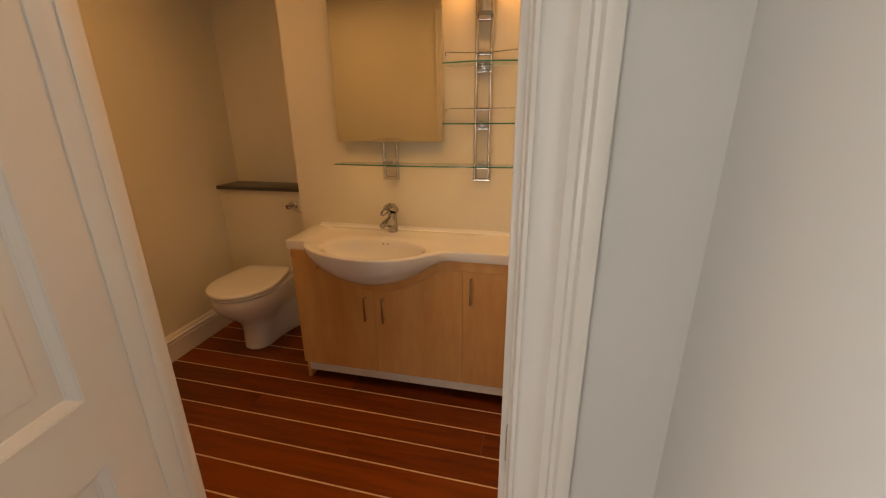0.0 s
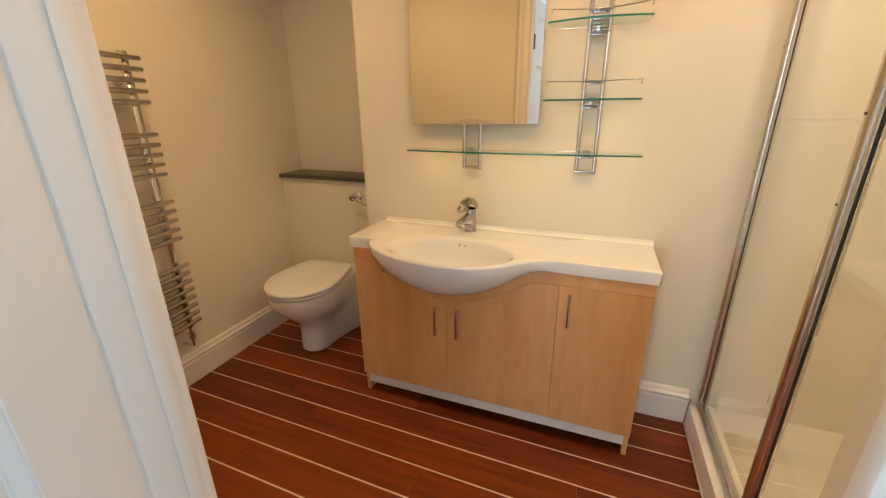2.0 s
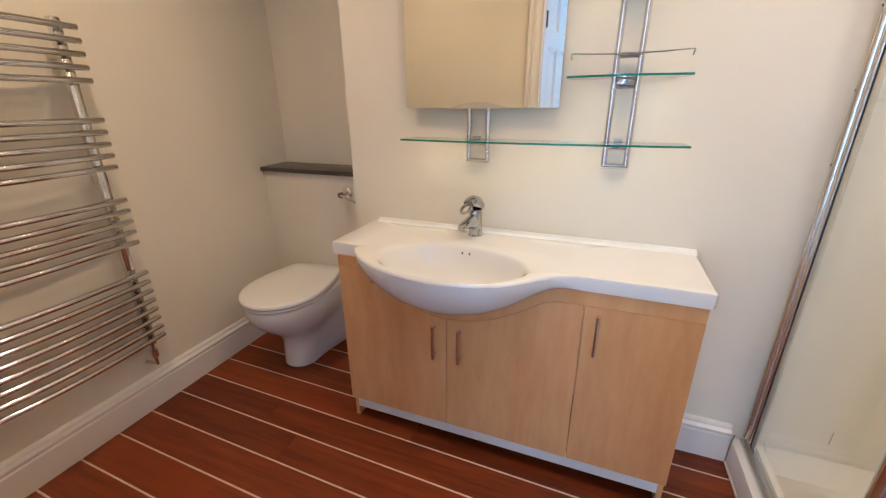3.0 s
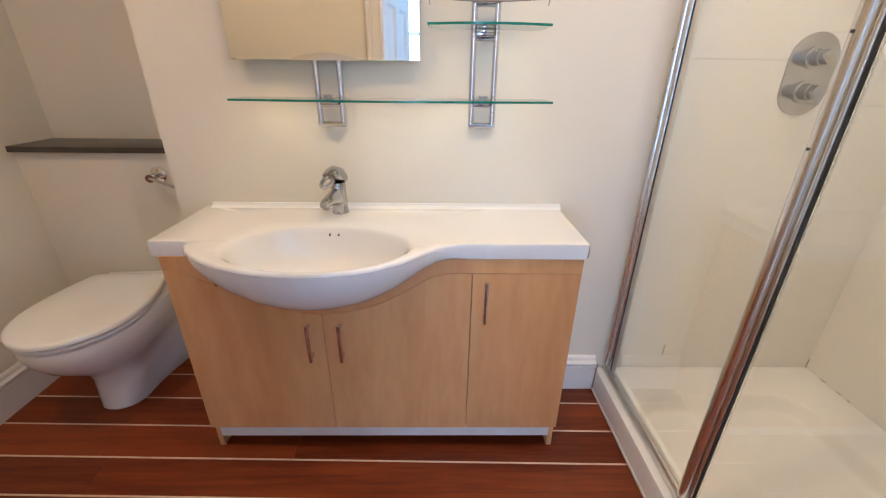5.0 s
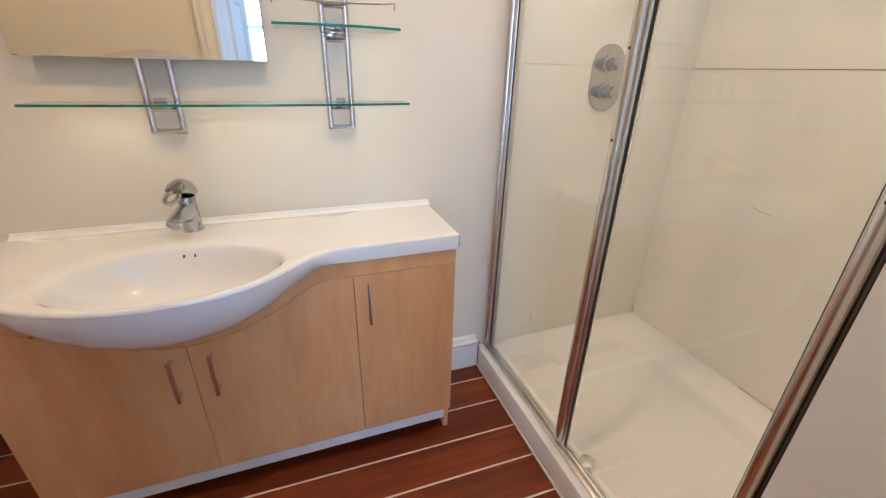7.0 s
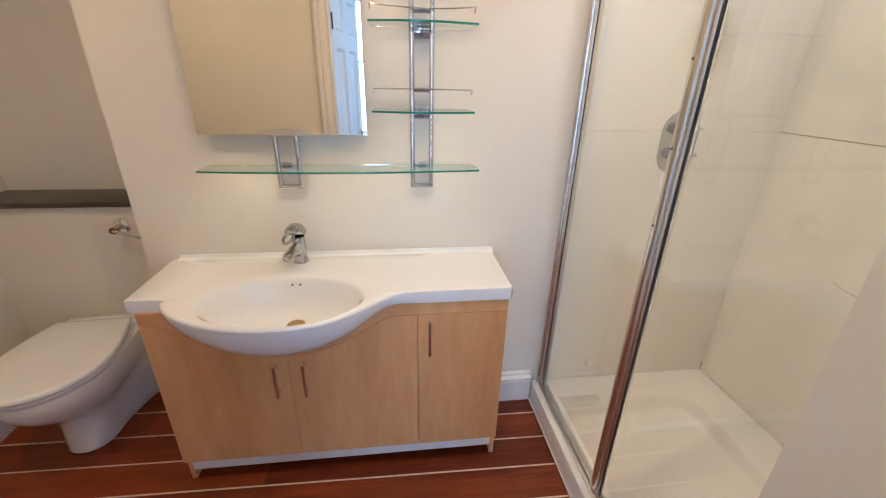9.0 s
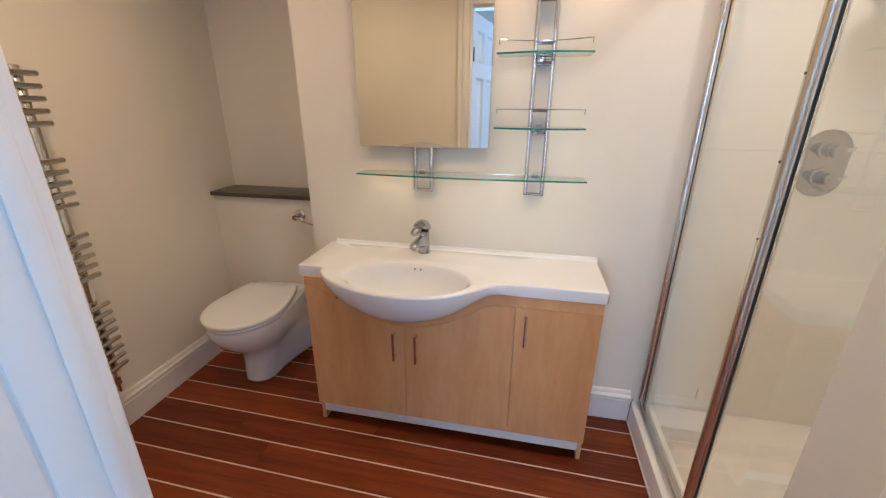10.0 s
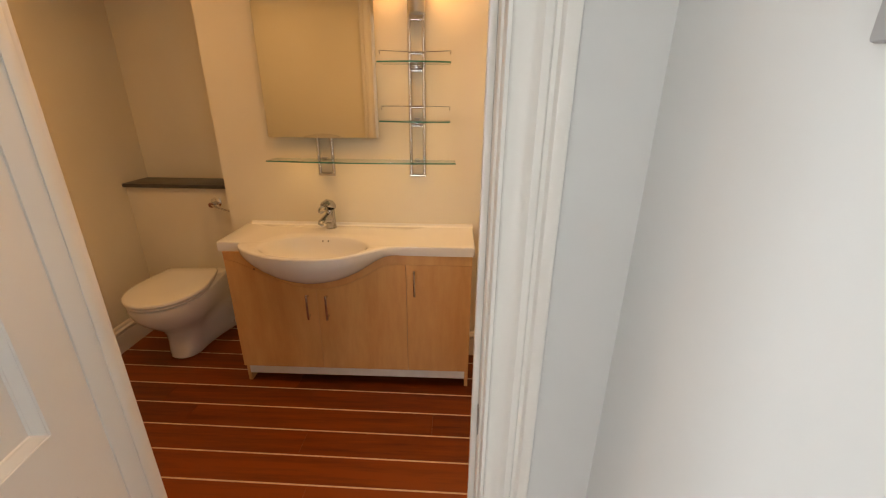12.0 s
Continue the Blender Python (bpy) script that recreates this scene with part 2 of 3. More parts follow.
box(WX0, WX1, -3.72, -3.6, 0, WZ0, bm=b)
box(WX0, WX1, -3.72, -3.6, WZ1, H_C, bm=b)
solid("wall_hall_south", b, low_bounce_tan, "unseen closing hall wall with a window, dark tan to limit bounced light", "wall")
solid("ceiling", box(-1.0, 2.42, -3.72, 0.60, H_C, H_C + 0.1), ceiling_paint, "plain white ceiling", "ceiling")
solid("ground", box(-400, 400, -400, 400, -0.6, -0.5), mottled("garden_ground", (0.05, 0.07, 0.03), (0.08, 0.10, 0.05), 0.9, 0.5, 20, 0.3), "green ground outside", "ground")
floor = solid("floor", box(-1.0, 2.42, -3.72, 0.60, -0.12, -0.012), dark_seal, "dark red-brown timber floor with pale inlaid strips", "floor")

# hall window
w = tagged(new("window_1"), "white painted window with daylight behind", "window", "", "structure")
for x0, x1, z0, z1 in ((WX0, WX0 + 0.05, WZ0, WZ1), (WX1 - 0.05, WX1, WZ0, WZ1), (WX0 + 0.05, WX1 - 0.05, WZ0, WZ0 + 0.05), (WX0 + 0.05, WX1 - 0.05, WZ1 - 0.05, WZ1), (WX0 + 0.05, WX1 - 0.05, 1.55, 1.59)):
    part("window_frame", box(x0, x1, -3.64, -3.605, z0, z1, 0.004), gloss_paint, w)
part("window_sill", box(WX0 - 0.04, WX1 + 0.04, -3.6, -3.50, WZ0 - 0.03, WZ0, 0.006), gloss_paint, w)
pane = part("pane", box(WX0 + 0.05, WX1 - 0.05, -3.625, -3.621, WZ0 + 0.05, WZ1 - 0.05), glassy("window_glass", (0.98, 0.99, 1.0)), w)
pane.visible_shadow = False

w = tagged(new("window_2"), "white painted window with daylight behind", "window", "", "structure")
for y0, y1, z0, z1 in ((-3.37, -3.32, 0.95, 2.15), (-2.82, -2.77, 0.95, 2.15), (-3.32, -2.82, 0.95, 1.0), (-3.32, -2.82, 2.10, 2.15)):
    part("window_frame", box(-0.945, -0.905, y0, y1, z0, z1, 0.004), gloss_paint, w)
part("window_sill", box(-0.9, -0.82, -3.39, -2.75, 0.92, 0.95, 0.006), gloss_paint, w)
pane = part("pane", box(-0.929, -0.925, -3.32, -2.82, 1.0, 2.10), bpy.data.materials["window_glass"], w)
pane.visible_shadow = False

# skirting boards
SK = [(0, 0), (0.024, 0), (0.024, 0.108), (0.019, 0.113), (0.019, 0.119), (0.026, 0.123), (0.0265, 0.130), (0.021, 0.135), (0.0135, 0.138), (0.0125, 0.146), (0.009, 0.152), (0.004, 0.156), (0, 0.156)]
nx = Vector((0.455 - WS, XW0 - XW1, 0)).normalized()
NW = (nx.x, nx.y)


def west_x(y):
    return XW0 + (XW1 - XW0) * (y - WS) / (0.455 - WS)


solid("baseboard", sweep(SK, [(west_x(WS), WS, *NW), (west_x(0.262), 0.262, *NW)]), gloss_paint, "moulded white gloss skirting board", "skirting board", smooth=True)
solid("baseboard", sweep(SK, [(west_x(0.265) + 0.027, 0.265, 0, -1), (-0.118, 0.265, 0, -1)]), gloss_paint, "moulded white gloss skirting board", "skirting board", smooth=True)
solid("baseboard", sweep(SK, [(-0.09, 0.238, -1, 0), (-0.09, WN, -1, 0)]), gloss_paint, "moulded white gloss skirting board", "skirting board", smooth=True)
solid("baseboard", sweep(SK, [(1.150, WN, 0, -1), (1.428, WN, 0, -1)]), gloss_paint, "moulded white gloss skirting board", "skirting board", smooth=True)
solid("baseboard", sweep(SK, [(STUB_X, STUB_Y - 0.005, -1, 0), (STUB_X, WS, -1, 0)]), gloss_paint, "moulded white gloss skirting board", "skirting board", smooth=True)
solid("baseboard", sweep(SK, [(XW0 + 0.03, WS, 0, 1), (DL - 0.1, WS, 0, 1)]), gloss_paint, "moulded white gloss skirting board", "skirting board", smooth=True)
solid("baseboard", sweep(SK, [(HALL_X, WSH - 0.03, -1, 0), (HALL_X, -3.58, -1, 0)]), gloss_paint, "moulded white gloss skirting board", "skirting board", smooth=True)

# doorway: lining, stops and architraves
frame_ob = tagged(new("door_frame"), "white gloss doorway lining with moulded architraves", "door frame", "", "structure")
part("lining", box(DL - 0.03, DL, WSH, WS, 0, DH, 0.002), gloss_paint, frame_ob)
part("lining", box(DR, DR + 0.03, WSH, WS, 0, DH, 0.002), gloss_paint, frame_ob)
part("lining", box(DL - 0.03, DR + 0.03, WSH, WS, DH, DH + 0.03, 0.002), gloss_paint, frame_ob)
part("stop", box(DR - 0.012, DR, WSH + 0.040, WS - 0.006, 0, DH, 0.002), gloss_paint, frame_ob)
part("stop", box(DL, DL + 0.003, WSH + 0.040, WS - 0.006, 0, DH, 0.001), gloss_paint, frame_ob)
part("stop", box(DL + 0.003, DR - 0.012, WSH + 0.040, WS - 0.006, DH - 0.012, DH, 0.002), gloss_paint, frame_ob)
ARCH = [(0.0, 0.0), (0.0, 0.012), (0.003, 0.016), (0.008, 0.016), (0.010, 0.011), (0.014, 0.009), (0.034, 0.010), (0.040, 0.014), (0.046, 0.020), (0.056, 0.020), (0.060, 0.014), (0.066, 0.015), (0.070, 0.022), (0.080, 0.025), (0.088, 0.022), (0.090, 0.016), (0.090, 0.0)]


def architrave(x, side, y, out, z1):
    return prism([(x + side * u, y + out * v) for u, v in ARCH], None, z1)


for x, s in ((DR + 0.004, 1), (DL - 0.004, -1)):
    part("architrave", architrave(x, s, WSH, -1, DH + 0.09), gloss_paint, frame_ob)
    part("architrave", architrave(x, s, WS, 1, DH + 0.09), gloss_paint, frame_ob)
for y, out in ((WSH, -1), (WS, 1)):
    m = Matrix(((0, 0, 1, DL + 0.004), (0, 1, 0, 0), (1, 0, 0, 0), (0, 0, 0, 1)))
    part("architrave", prism([(DH + 0.004 + u, y + out * v) for u, v in ARCH], m, DR - DL - 0.008), gloss_paint, frame_ob)
part("strike_plate", box(DR - 0.0025, DR, -1.438, -1.418, 0.83, 0.885, 0.001), satin, frame_ob, "steel latch strike plate")

# hinged door leaf, opened into the hall
door = thing("door_1", (DL - 0.002, WSH - 0.004, 0), "white six-panel door standing open, with moulded panels", "door", kind="structure")
LW, LH, LT = 0.668, 1.985, 0.036


def leaf_mesh():
    """Local: u along the leaf from the hinge, w its thickness (0 is the face towards the opening)."""
    bm = bmesh.new()
    us = [0, 0.088, 0.288, 0.380, 0.580, LW]
    zs = [0.006, 0.20, 0.772, 0.905, 1.58, 1.68, 1.885, LH]
    for face, sgn in ((0.0, -1), (LT, 1)):
        for i in range(5):
            for j in range(7):
                u0, u1, z0, z1 = us[i], us[i + 1], zs[j], zs[j + 1]
                if i in (1, 3) and j in (1, 3, 5):
                    steps = [(0, 0), (0.0012, 0.0022), (0.0030, 0.0026), (0.0050, 0.0042), (0.0135, 0.0112), (0.0155, 0.0118), (0.0170, 0.0140), (0.0470, 0.0135), (0.0520, 0.0115)]
                    rings = []
                    for inset, deep in steps:
                        w_ = face - sgn * deep
                        rings.append([bm.verts.new(p) for p in ((u0 + inset, w_, z0 + inset), (u1 - inset, w_, z0 + inset), (u1 - inset, w_, z1 - inset), (u0 + inset, w_, z1 - inset))])
                    for a, c in zip(rings, rings[1:]):
                        for k in range(4):
                            bm.faces.new((a[k], a[(k + 1) % 4], c[(k + 1) % 4], c[k]))
                    bm.faces.new(rings[-1])
                else:
                    bm.faces.new([bm.verts.new(p) for p in ((u0, face, z0), (u1, face, z0), (u1, face, z1), (u0, face, z1))])
    for u in (0, LW):
        bm.faces.new([bm.verts.new(p) for p in ((u, 0, zs[0]), (u, LT, zs[0]), (u, LT, LH), (u, 0, LH))])
    for z in (zs[0], LH):
        bm.faces.new([bm.verts.new(p) for p in ((0, 0, z), (LW, 0, z), (LW, LT, z), (0, LT, z))])
    bmesh.ops.remove_doubles(bm, verts=bm.verts, dist=0.0002)
    return bm


def leaf_part(name, bm, material, label=""):
    turn = Matrix.Rotation(radians(-90 + DOOR_SWING), 4, "Z")
    bmesh.ops.transform(bm, matrix=turn @ Matrix.Diagonal((1, -1, 1, 1)), verts=bm.verts)
    ob = new(name, finish(name, bm, material, True, 14 if name == "leaf" else 42))
    ob.parent = door
    return tagged(ob, label)


leaf_part("leaf", leaf_mesh(), gloss_paint)
for z in (0.22, 1.72):
    leaf_part("hinge", tube([(-0.004, -0.006, z - 0.045), (-0.004, -0.006, z + 0.045)], 0.006), dark_seal, "dark metal door hinge")
for w0 in (-1, 1):
    f = 0 if w0 < 0 else LT
    h = tube([(LW - 0.06, f, 1.0), (LW - 0.06, f + w0 * 0.008, 1.0)], 0.026, 24)
    tube([(LW - 0.06, f + w0 * 0.008, 1.0), (LW - 0.06, f + w0 * 0.045, 1.0), (LW - 0.08, f + w0 * 0.055, 1.0), (LW - 0.17, f + w0 * 0.055, 1.0)], 0.009, 12, bm=h)
    leaf_part("door_handle", h, chrome, "chrome lever door handle")

# wall switch in the hall
sw = thing("wall_switch", (HALL_X, -1.764, 1.44), "grey plastic switch plate on the hall wall", "switch")
part("plate", box(HALL_X - 0.010, HALL_X, -1.807, -1.721, 1.44, 1.526, 0.003), mottled("grey_plastic", (0.35, 0.35, 0.36), (0.40, 0.40, 0.41), 0.4), sw)
part("rocker", box(HALL_X - 0.014, HALL_X - 0.010, -1.772, -1.757, 1.47, 1.495, 0.001), gloss_paint, sw)

# ---- recess: shelf, toilet, roll holder ----
s = thing("recess_shelf", (-0.47, 0.35, 0.908), "dark brown shelf board on top of the boxed-in cistern", "shelf")
part("board", box(-0.857, -0.0905, 0.243, 0.4545, 0.908, 0.930, 0.003), slate, s)

TOI = Matrix.Translation((-0.462, 0.0, 0)) @ Matrix.Rotation(radians(4.5), 4, "Z")


def d_ring(cx, y_back, y_front, half, z, n=40, square=0.5, back_half=None):
    """A D-shaped ring: round at the front, narrower and squarer at the back. Local to the toilet."""
    pts = []
    yc = y_front + half * 1.15
    back_half = back_half if back_half is not None else half * 0.8
    for i in range(n // 2 + 1):
        a = math.pi + math.pi * i / (n // 2)
        pts.append((cx + half * math.cos(a), yc + (yc - y_front) * math.sin(a), z))
    m = 8
    for i in range(1, m + 1):
        k = i / m
        y = yc + (y_back - yc) * k
        pts.append((cx + half + (back_half - half) * k ** 1.6, y, z))
    for i in range(1, 6):
        pts.append((cx + back_half - 2 * back_half * i / 6, y_back, z))
    for i in range(m, 0, -1):
        k = i / m
        y = yc + (y_back - yc) * k
        pts.append((cx - half - (back_half - half) * k ** 1.6, y, z))
    return pts


def toilet_part(name, bm, material, label=""):
    bmesh.ops.transform(bm, matrix=TOI, verts=bm.verts)
    return part(name, bm, material, toilet, label)


toilet = thing("toilet", (-0.462, 0.0, 0), "white ceramic back-to-wall toilet with its lid closed", "toilet")
rings = [
    d_ring(0, 0.262, -0.138, 0.084, 0.000, back_half=0.172),
    d_ring(0, 0.262, -0.146, 0.092, 0.010, back_half=0.178),
    d_ring(0, 0.262, -0.143, 0.089, 0.050, back_half=0.174),
    d_ring(0, 0.262, -0.139, 0.088, 0.100, back_half=0.168),
    d_ring(0, 0.262, -0.140, 0.096, 0.150, back_half=0.162),
    d_ring(0, 0.262, -0.172, 0.114, 0.195, back_half=0.152),
    d_ring(0, 0.262, -0.222, 0.144, 0.238, back_half=0.153),
    d_ring(0, 0.262, -0.268, 0.168, 0.282, back_half=0.156),
    d_ring(0, 0.262, -0.297, 0.181, 0.325, back_half=0.158),
    d_ring(0, 0.262, -0.311, 0.187, 0.370, back_half=0.160),
    d_ring(0, 0.262, -0.308, 0.185, 0.388, back_half=0.158),
    d_ring(0, 0.262, -0.296, 0.176, 0.394, back_half=0.152),
]
toilet_part("pan", loft(rings), ceramic)
deck = prism([(-0.13, 0.175), (0.160, 0.175), (0.168, 0.262), (-0.14, 0.262)], Matrix.Translation((0, 0, 0.365)), 0.036, 0.010, seg=3)
toilet_part("deck", deck, ceramic)
rings = [d_ring(0, 0.150, -0.306, 0.184, 0.397, back_half=0.135), d_ring(0, 0.152, -0.314, 0.190, 0.402, back_half=0.139), d_ring(0, 0.152, -0.314, 0.190, 0.410, back_half=0.139), d_ring(0, 0.150, -0.308, 0.185, 0.414, back_half=0.136)]
toilet_part("seat", loft(rings), ceramic, "white toilet seat")
rings = [d_ring(0, 0.164, -0.310, 0.187, 0.4165, back_half=0.137), d_ring(0, 0.167, -0.320, 0.195, 0.421, back_half=0.142), d_ring(0, 0.167, -0.320, 0.195, 0.431, back_half=0.142), d_ring(0, 0.164, -0.316, 0.191, 0.4355, back_half=0.139), d_ring(0, 0.155, -0.302, 0.180, 0.438, back_half=0.130), d_ring(0, 0.10, -0.20, 0.10, 0.4395, back_half=0.08)]
toilet_part("lid", loft(rings), ceramic, "closed white toilet lid")
for x in (-0.075, 0.075):
    toilet_part("seat_hinge", tube([(x - 0.025, 0.176, 0.408), (x + 0.025, 0.176, 0.408)], 0.011), ceramic)
    toilet_part("fixing_cap", tube([(x * 2.20, 0.19, 0.055), (x * 2.28, 0.19, 0.055)], 0.008), chrome)
toilet_part("water_inlet", tube([(-0.06, -0.045, 0.215), (-0.075, -0.06, 0.165), (-0.085, -0.05, 0.125)], 0.013), ceramic, "white plastic inlet under the pan")

holder = thing("toilet_roll_holder", (-0.315, 0.265, 0.82), "chrome toilet roll holder, empty, on the boxed-in wall", "toilet roll holder")
part("rose", tube([(-0.315, 0.264, 0.822), (-0.315, 0.258, 0.822), (-0.315, 0.252, 0.822)], [0.031, 0.031, 0.023], 28), chrome, holder)
part("stem", tube([(-0.315, 0.254, 0.822), (-0.315, 0.215, 0.822), (-0.312, 0.203, 0.820)], [0.012, 0.012, 0.016], 16), chrome, holder)
part("arm", tube([(-0.315, 0.207, 0.820), (-0.29, 0.205, 0.812), (-0.24, 0.205, 0.791), (-0.17, 0.205, 0.778), (-0.155, 0.205, 0.781)], 0.006), chrome, holder)

# ---- heated towel rail ----
rad = thing("towel_radiator", (-0.82, -0.85, 0.30), "chrome ladder towel radiator with groups of round bars", "towel radiator")
groups = [(1.487, 5, 0.040), (1.202, 5, 0.040), (0.922, 5, 0.041), (0.632, 8, 0.0403)]
Y_R, Y_L = -0.509, -1.165
for top, count, step in groups:
    for i in range(count):
        z = top - i * step
        bow = [(-0.748 + 0.030 * math.sin(math.pi * k / 14), Y_R - 0.0 + (Y_L - Y_R) * k / 14, z) for k in range(15)]
        part("bar", tube(bow, 0.0105, 14), chrome, rad)
for y in (Y_R - 0.045, Y_L + 0.045):
    part("upright", box(-0.783, -0.758, y - 0.016, y + 0.016, 0.318, 1.512, 0.006), chrome, rad)
    for z in (0.42, 1.405):
        part("wall_bracket", tube([(west_x(y) + 0.001, y, z), (-0.775, y, z)], [0.015, 0.012], 14), chrome, rad)
    part("valve", tube([(-0.770, y, 0.318), (-0.770, y, 0.300), (-0.770, y, 0.296), (-0.770, y, 0.262), (-0.770, y, 0.258)], [0.008, 0.008, 0.015, 0.015, 0.008], 16), chrome, rad)
    part("pipe", tube([(-0.770, y, 0.262), (-0.770, y, 0.225), (west_x(y), y, 0.215)], 0.0075), chrome, rad)

# ---- vanity unit ----
FY = -0.298
cab = thing("vanity_cabinet", (0.6, -0.16, 0), "pale maple vanity cabinet with three doors, arched under the basin", "vanity cabinet")
part("side_panel", box(0.028, 0.046, FY + 0.001, WN - 0.003, 0, 0.7375, 0.001), maple, cab)
part("side_panel", box(1.170, 1.188, FY + 0.001, WN - 0.003, 0, 0.7375, 0.001), maple, cab)
part("base_panel", box(0.046, 1.170, FY + 0.022, WN - 0.003, 0.105, 0.121), maple, cab)
part("plinth", box(0.046, 1.170, -0.300, -0.286, 0.050, 0.1045), plinth_metal, cab, "silvery foil plinth board")
ARC = [(0.030, 0.696), (0.060, 0.693), (0.099, 0.681), (0.140, 0.660), (0.195, 0.631), (0.265, 0.598), (0.343, 0.572), (0.400, 0.559), (0.452, 0.555), (0.510, 0.560), (0.568, 0.573), (0.620, 0.592), (0.667, 0.616), (0.715, 0.645), (0.762, 0.675), (0.800, 0.688), (0.840, 0.690), (0.879, 0.690)]


def arc_z(x):
    return float(np.interp(x, [p[0] for p in ARC], [p[1] for p in ARC]))


def arc_between(x0, x1, dz=0.0):
    xs = [x0] + [p[0] for p in ARC if x0 + 0.004 < p[0] < x1 - 0.004] + [x1]
    return [(x, arc_z(x) + dz) for x in xs]


ux = [0.114, 0.15, 0.195, 0.25, 0.317, 0.38, 0.441, 0.50, 0.571, 0.62, 0.668, 0.71, 0.747, 0.78, 0.81, 0.84]
uz = [0.728, 0.702, 0.672, 0.643, 0.618, 0.604, 0.598, 0.603, 0.618, 0.636, 0.659, 0.686, 0.710, 0.726, 0.734, 0.737]
fas_top = [(1.188, 0.7375)] + [(x, min(0.7375, z + 0.012)) for x, z in zip(ux, uz)][::-1] + [(0.028, 0.7375)]
fas = [(0.028, 0.6976)] + arc_between(0.034, 0.879, 0.0016) + [(1.188, 0.6916)] + fas_top
part("fascia", upright(fas, FY - 0.018, 0.018), maple, cab, "maple fascia with an arched lower edge", smooth=False)


def door_leaf(points, hx, hz0, hz1):
    d = part("door", upright(points, FY - 0.018, 0.018, 0.0008), maple, cab, smooth=False)
    y = FY - 0.018
    h = tube([(hx, y, hz0 + 0.012), (hx, y - 0.018, hz0 + 0.010), (hx, y - 0.024, hz0 + 0.004), (hx, y - 0.024, hz0), (hx, y - 0.026, (hz0 + hz1) / 2), (hx, y - 0.024, hz1), (hx, y - 0.024, hz1 - 0.004), (hx, y - 0.018, hz1 - 0.010), (hx, y, hz1 - 0.012)], 0.0058, 12)
    part("handle", h, chrome, d, "slim chrome bar handle")


part("knot", tube([(0.165, FY - 0.0183, 0.652), (0.165, FY - 0.0188, 0.652)], 0.006, 14), knot_mat, cab, "dark knot in the maple")
Z0 = 0.1055
door_leaf([(0.028, Z0), (0.4473, Z0)] + arc_between(0.030, 0.4473)[::-1] + [(0.028, 0.696)], 0.406, 0.402, 0.530)
door_leaf([(0.4489, Z0), (0.8812, Z0), (0.8812, 0.690)] + arc_between(0.4489, 0.8812)[:-1][::-1], 0.498, 0.402, 0.530)
door_leaf([(0.8828, Z0), (1.188, Z0), (1.188, 0.690), (0.8828, 0.690)], 0.922, 0.540, 0.670)

# one-piece basin and worktop
TOP, EDGE = 0.782, 0.738
front = [(0.112, -0.312), (0.116, -0.338), (0.135, -0.366), (0.165, -0.395), (0.204, -0.424), (0.260, -0.454), (0.327, -0.480), (0.395, -0.494), (0.460, -0.499), (0.525, -0.495), (0.590, -0.484), (0.645, -0.460), (0.690, -0.431), (0.725, -0.400), (0.755, -0.372), (0.780, -0.350), (0.805, -0.334), (0.840, -0.325), (0.880, -0.3215)]
OUT = [(0.0, -0.0005), (0.0, -0.302), (0.006, -0.310), (0.100, -0.310)] + front + [(1.192, -0.3215), (1.2, -0.313), (1.2, -0.0005)]
C = Vector((0.46, -0.285))


def cross_line(poly, a):
    d = Vector((math.cos(a), math.sin(a)))
    best = None
    for i in range(len(poly)):
        p, q = Vector(poly[i]) - C, Vector(poly[(i + 1) % len(poly)]) - C
        e = q - p
        den = d.x * e.y - d.y * e.x
        if abs(den) < 1e-9:
            continue
        s_ = (p.x * e.y - p.y * e.x) / den
        k = (p.x * d.y - p.y * d.x) / den
        if s_ > 0 and -1e-6 <= k <= 1 + 1e-6 and (best is None or s_ < best):
            best = s_
    return C + d * best


RC, RA, RB = Vector((0.469, -0.337)), 0.238, 0.146
rim = [(RC.x + RA * math.cos(math.tau * i / 128), RC.y + RB * math.sin(math.tau * i / 128)) for i in range(128)]
angles = sorted({round(math.atan2(y - C.y, x - C.x), 5) for x, y in OUT} | {round(-math.pi + math.tau * i / 120, 5) for i in range(1, 121)})
outer = [cross_line(OUT, a) for a in angles]
inner = [cross_line(rim, a) for a in angles]
DRAIN = Vector((0.487, -0.300))
basin_rings = []
for s_, z in ((0.085, 0.660), (0.18, 0.6615), (0.30, 0.665), (0.45, 0.671), (0.60, 0.680), (0.72, 0.692), (0.82, 0.709), (0.89, 0.728), (0.94, 0.746), (0.972, 0.7590), (0.995, 0.7680), (1.020, 0.7745), (1.045, 0.7782), (1.075, 0.7802)):
    basin_rings.append([(*(DRAIN + (p - DRAIN) * s_), z) for p in inner])
for k, z in ((0.25, 0.7812), (0.6, TOP)):
    basin_rings.append([(*(p + (q - p) * k), z) for p, q in zip(inner, outer)])


def inset(q, d):
    v = q - Vector((0.5, -0.22))
    return q - v.normalized() * d


basin_rings.append([(*inset(q, 0.008), TOP) for q in outer])
basin_rings.append([(*inset(q, 0.0025), TOP - 0.0022) for q in outer])
basin_rings.append([(*q, TOP - 0.007) for q in outer])
def edge_z(q):
    """The straight slab is thick; round the bowl its edge thins and runs into the underside."""
    return EDGE + 0.030 * float(np.interp(-q.y, [0.322, 0.350], [0, 1]))


basin_rings.append([(*q, edge_z(q) + 0.003) for q in outer])
basin_rings.append([(*inset(q, 0.003), edge_z(q)) for q in outer])
basin_rings.append([(*inset(q, 0.030), edge_z(q)) for q in outer])
basin = thing("vanity_basin", (0.6, -0.16, EDGE), "glossy white moulded basin top with a projecting round bowl", "washbasin")
bm_top = loft(basin_rings, True, False)
part("basin_top", bm_top, ceramic, basin)
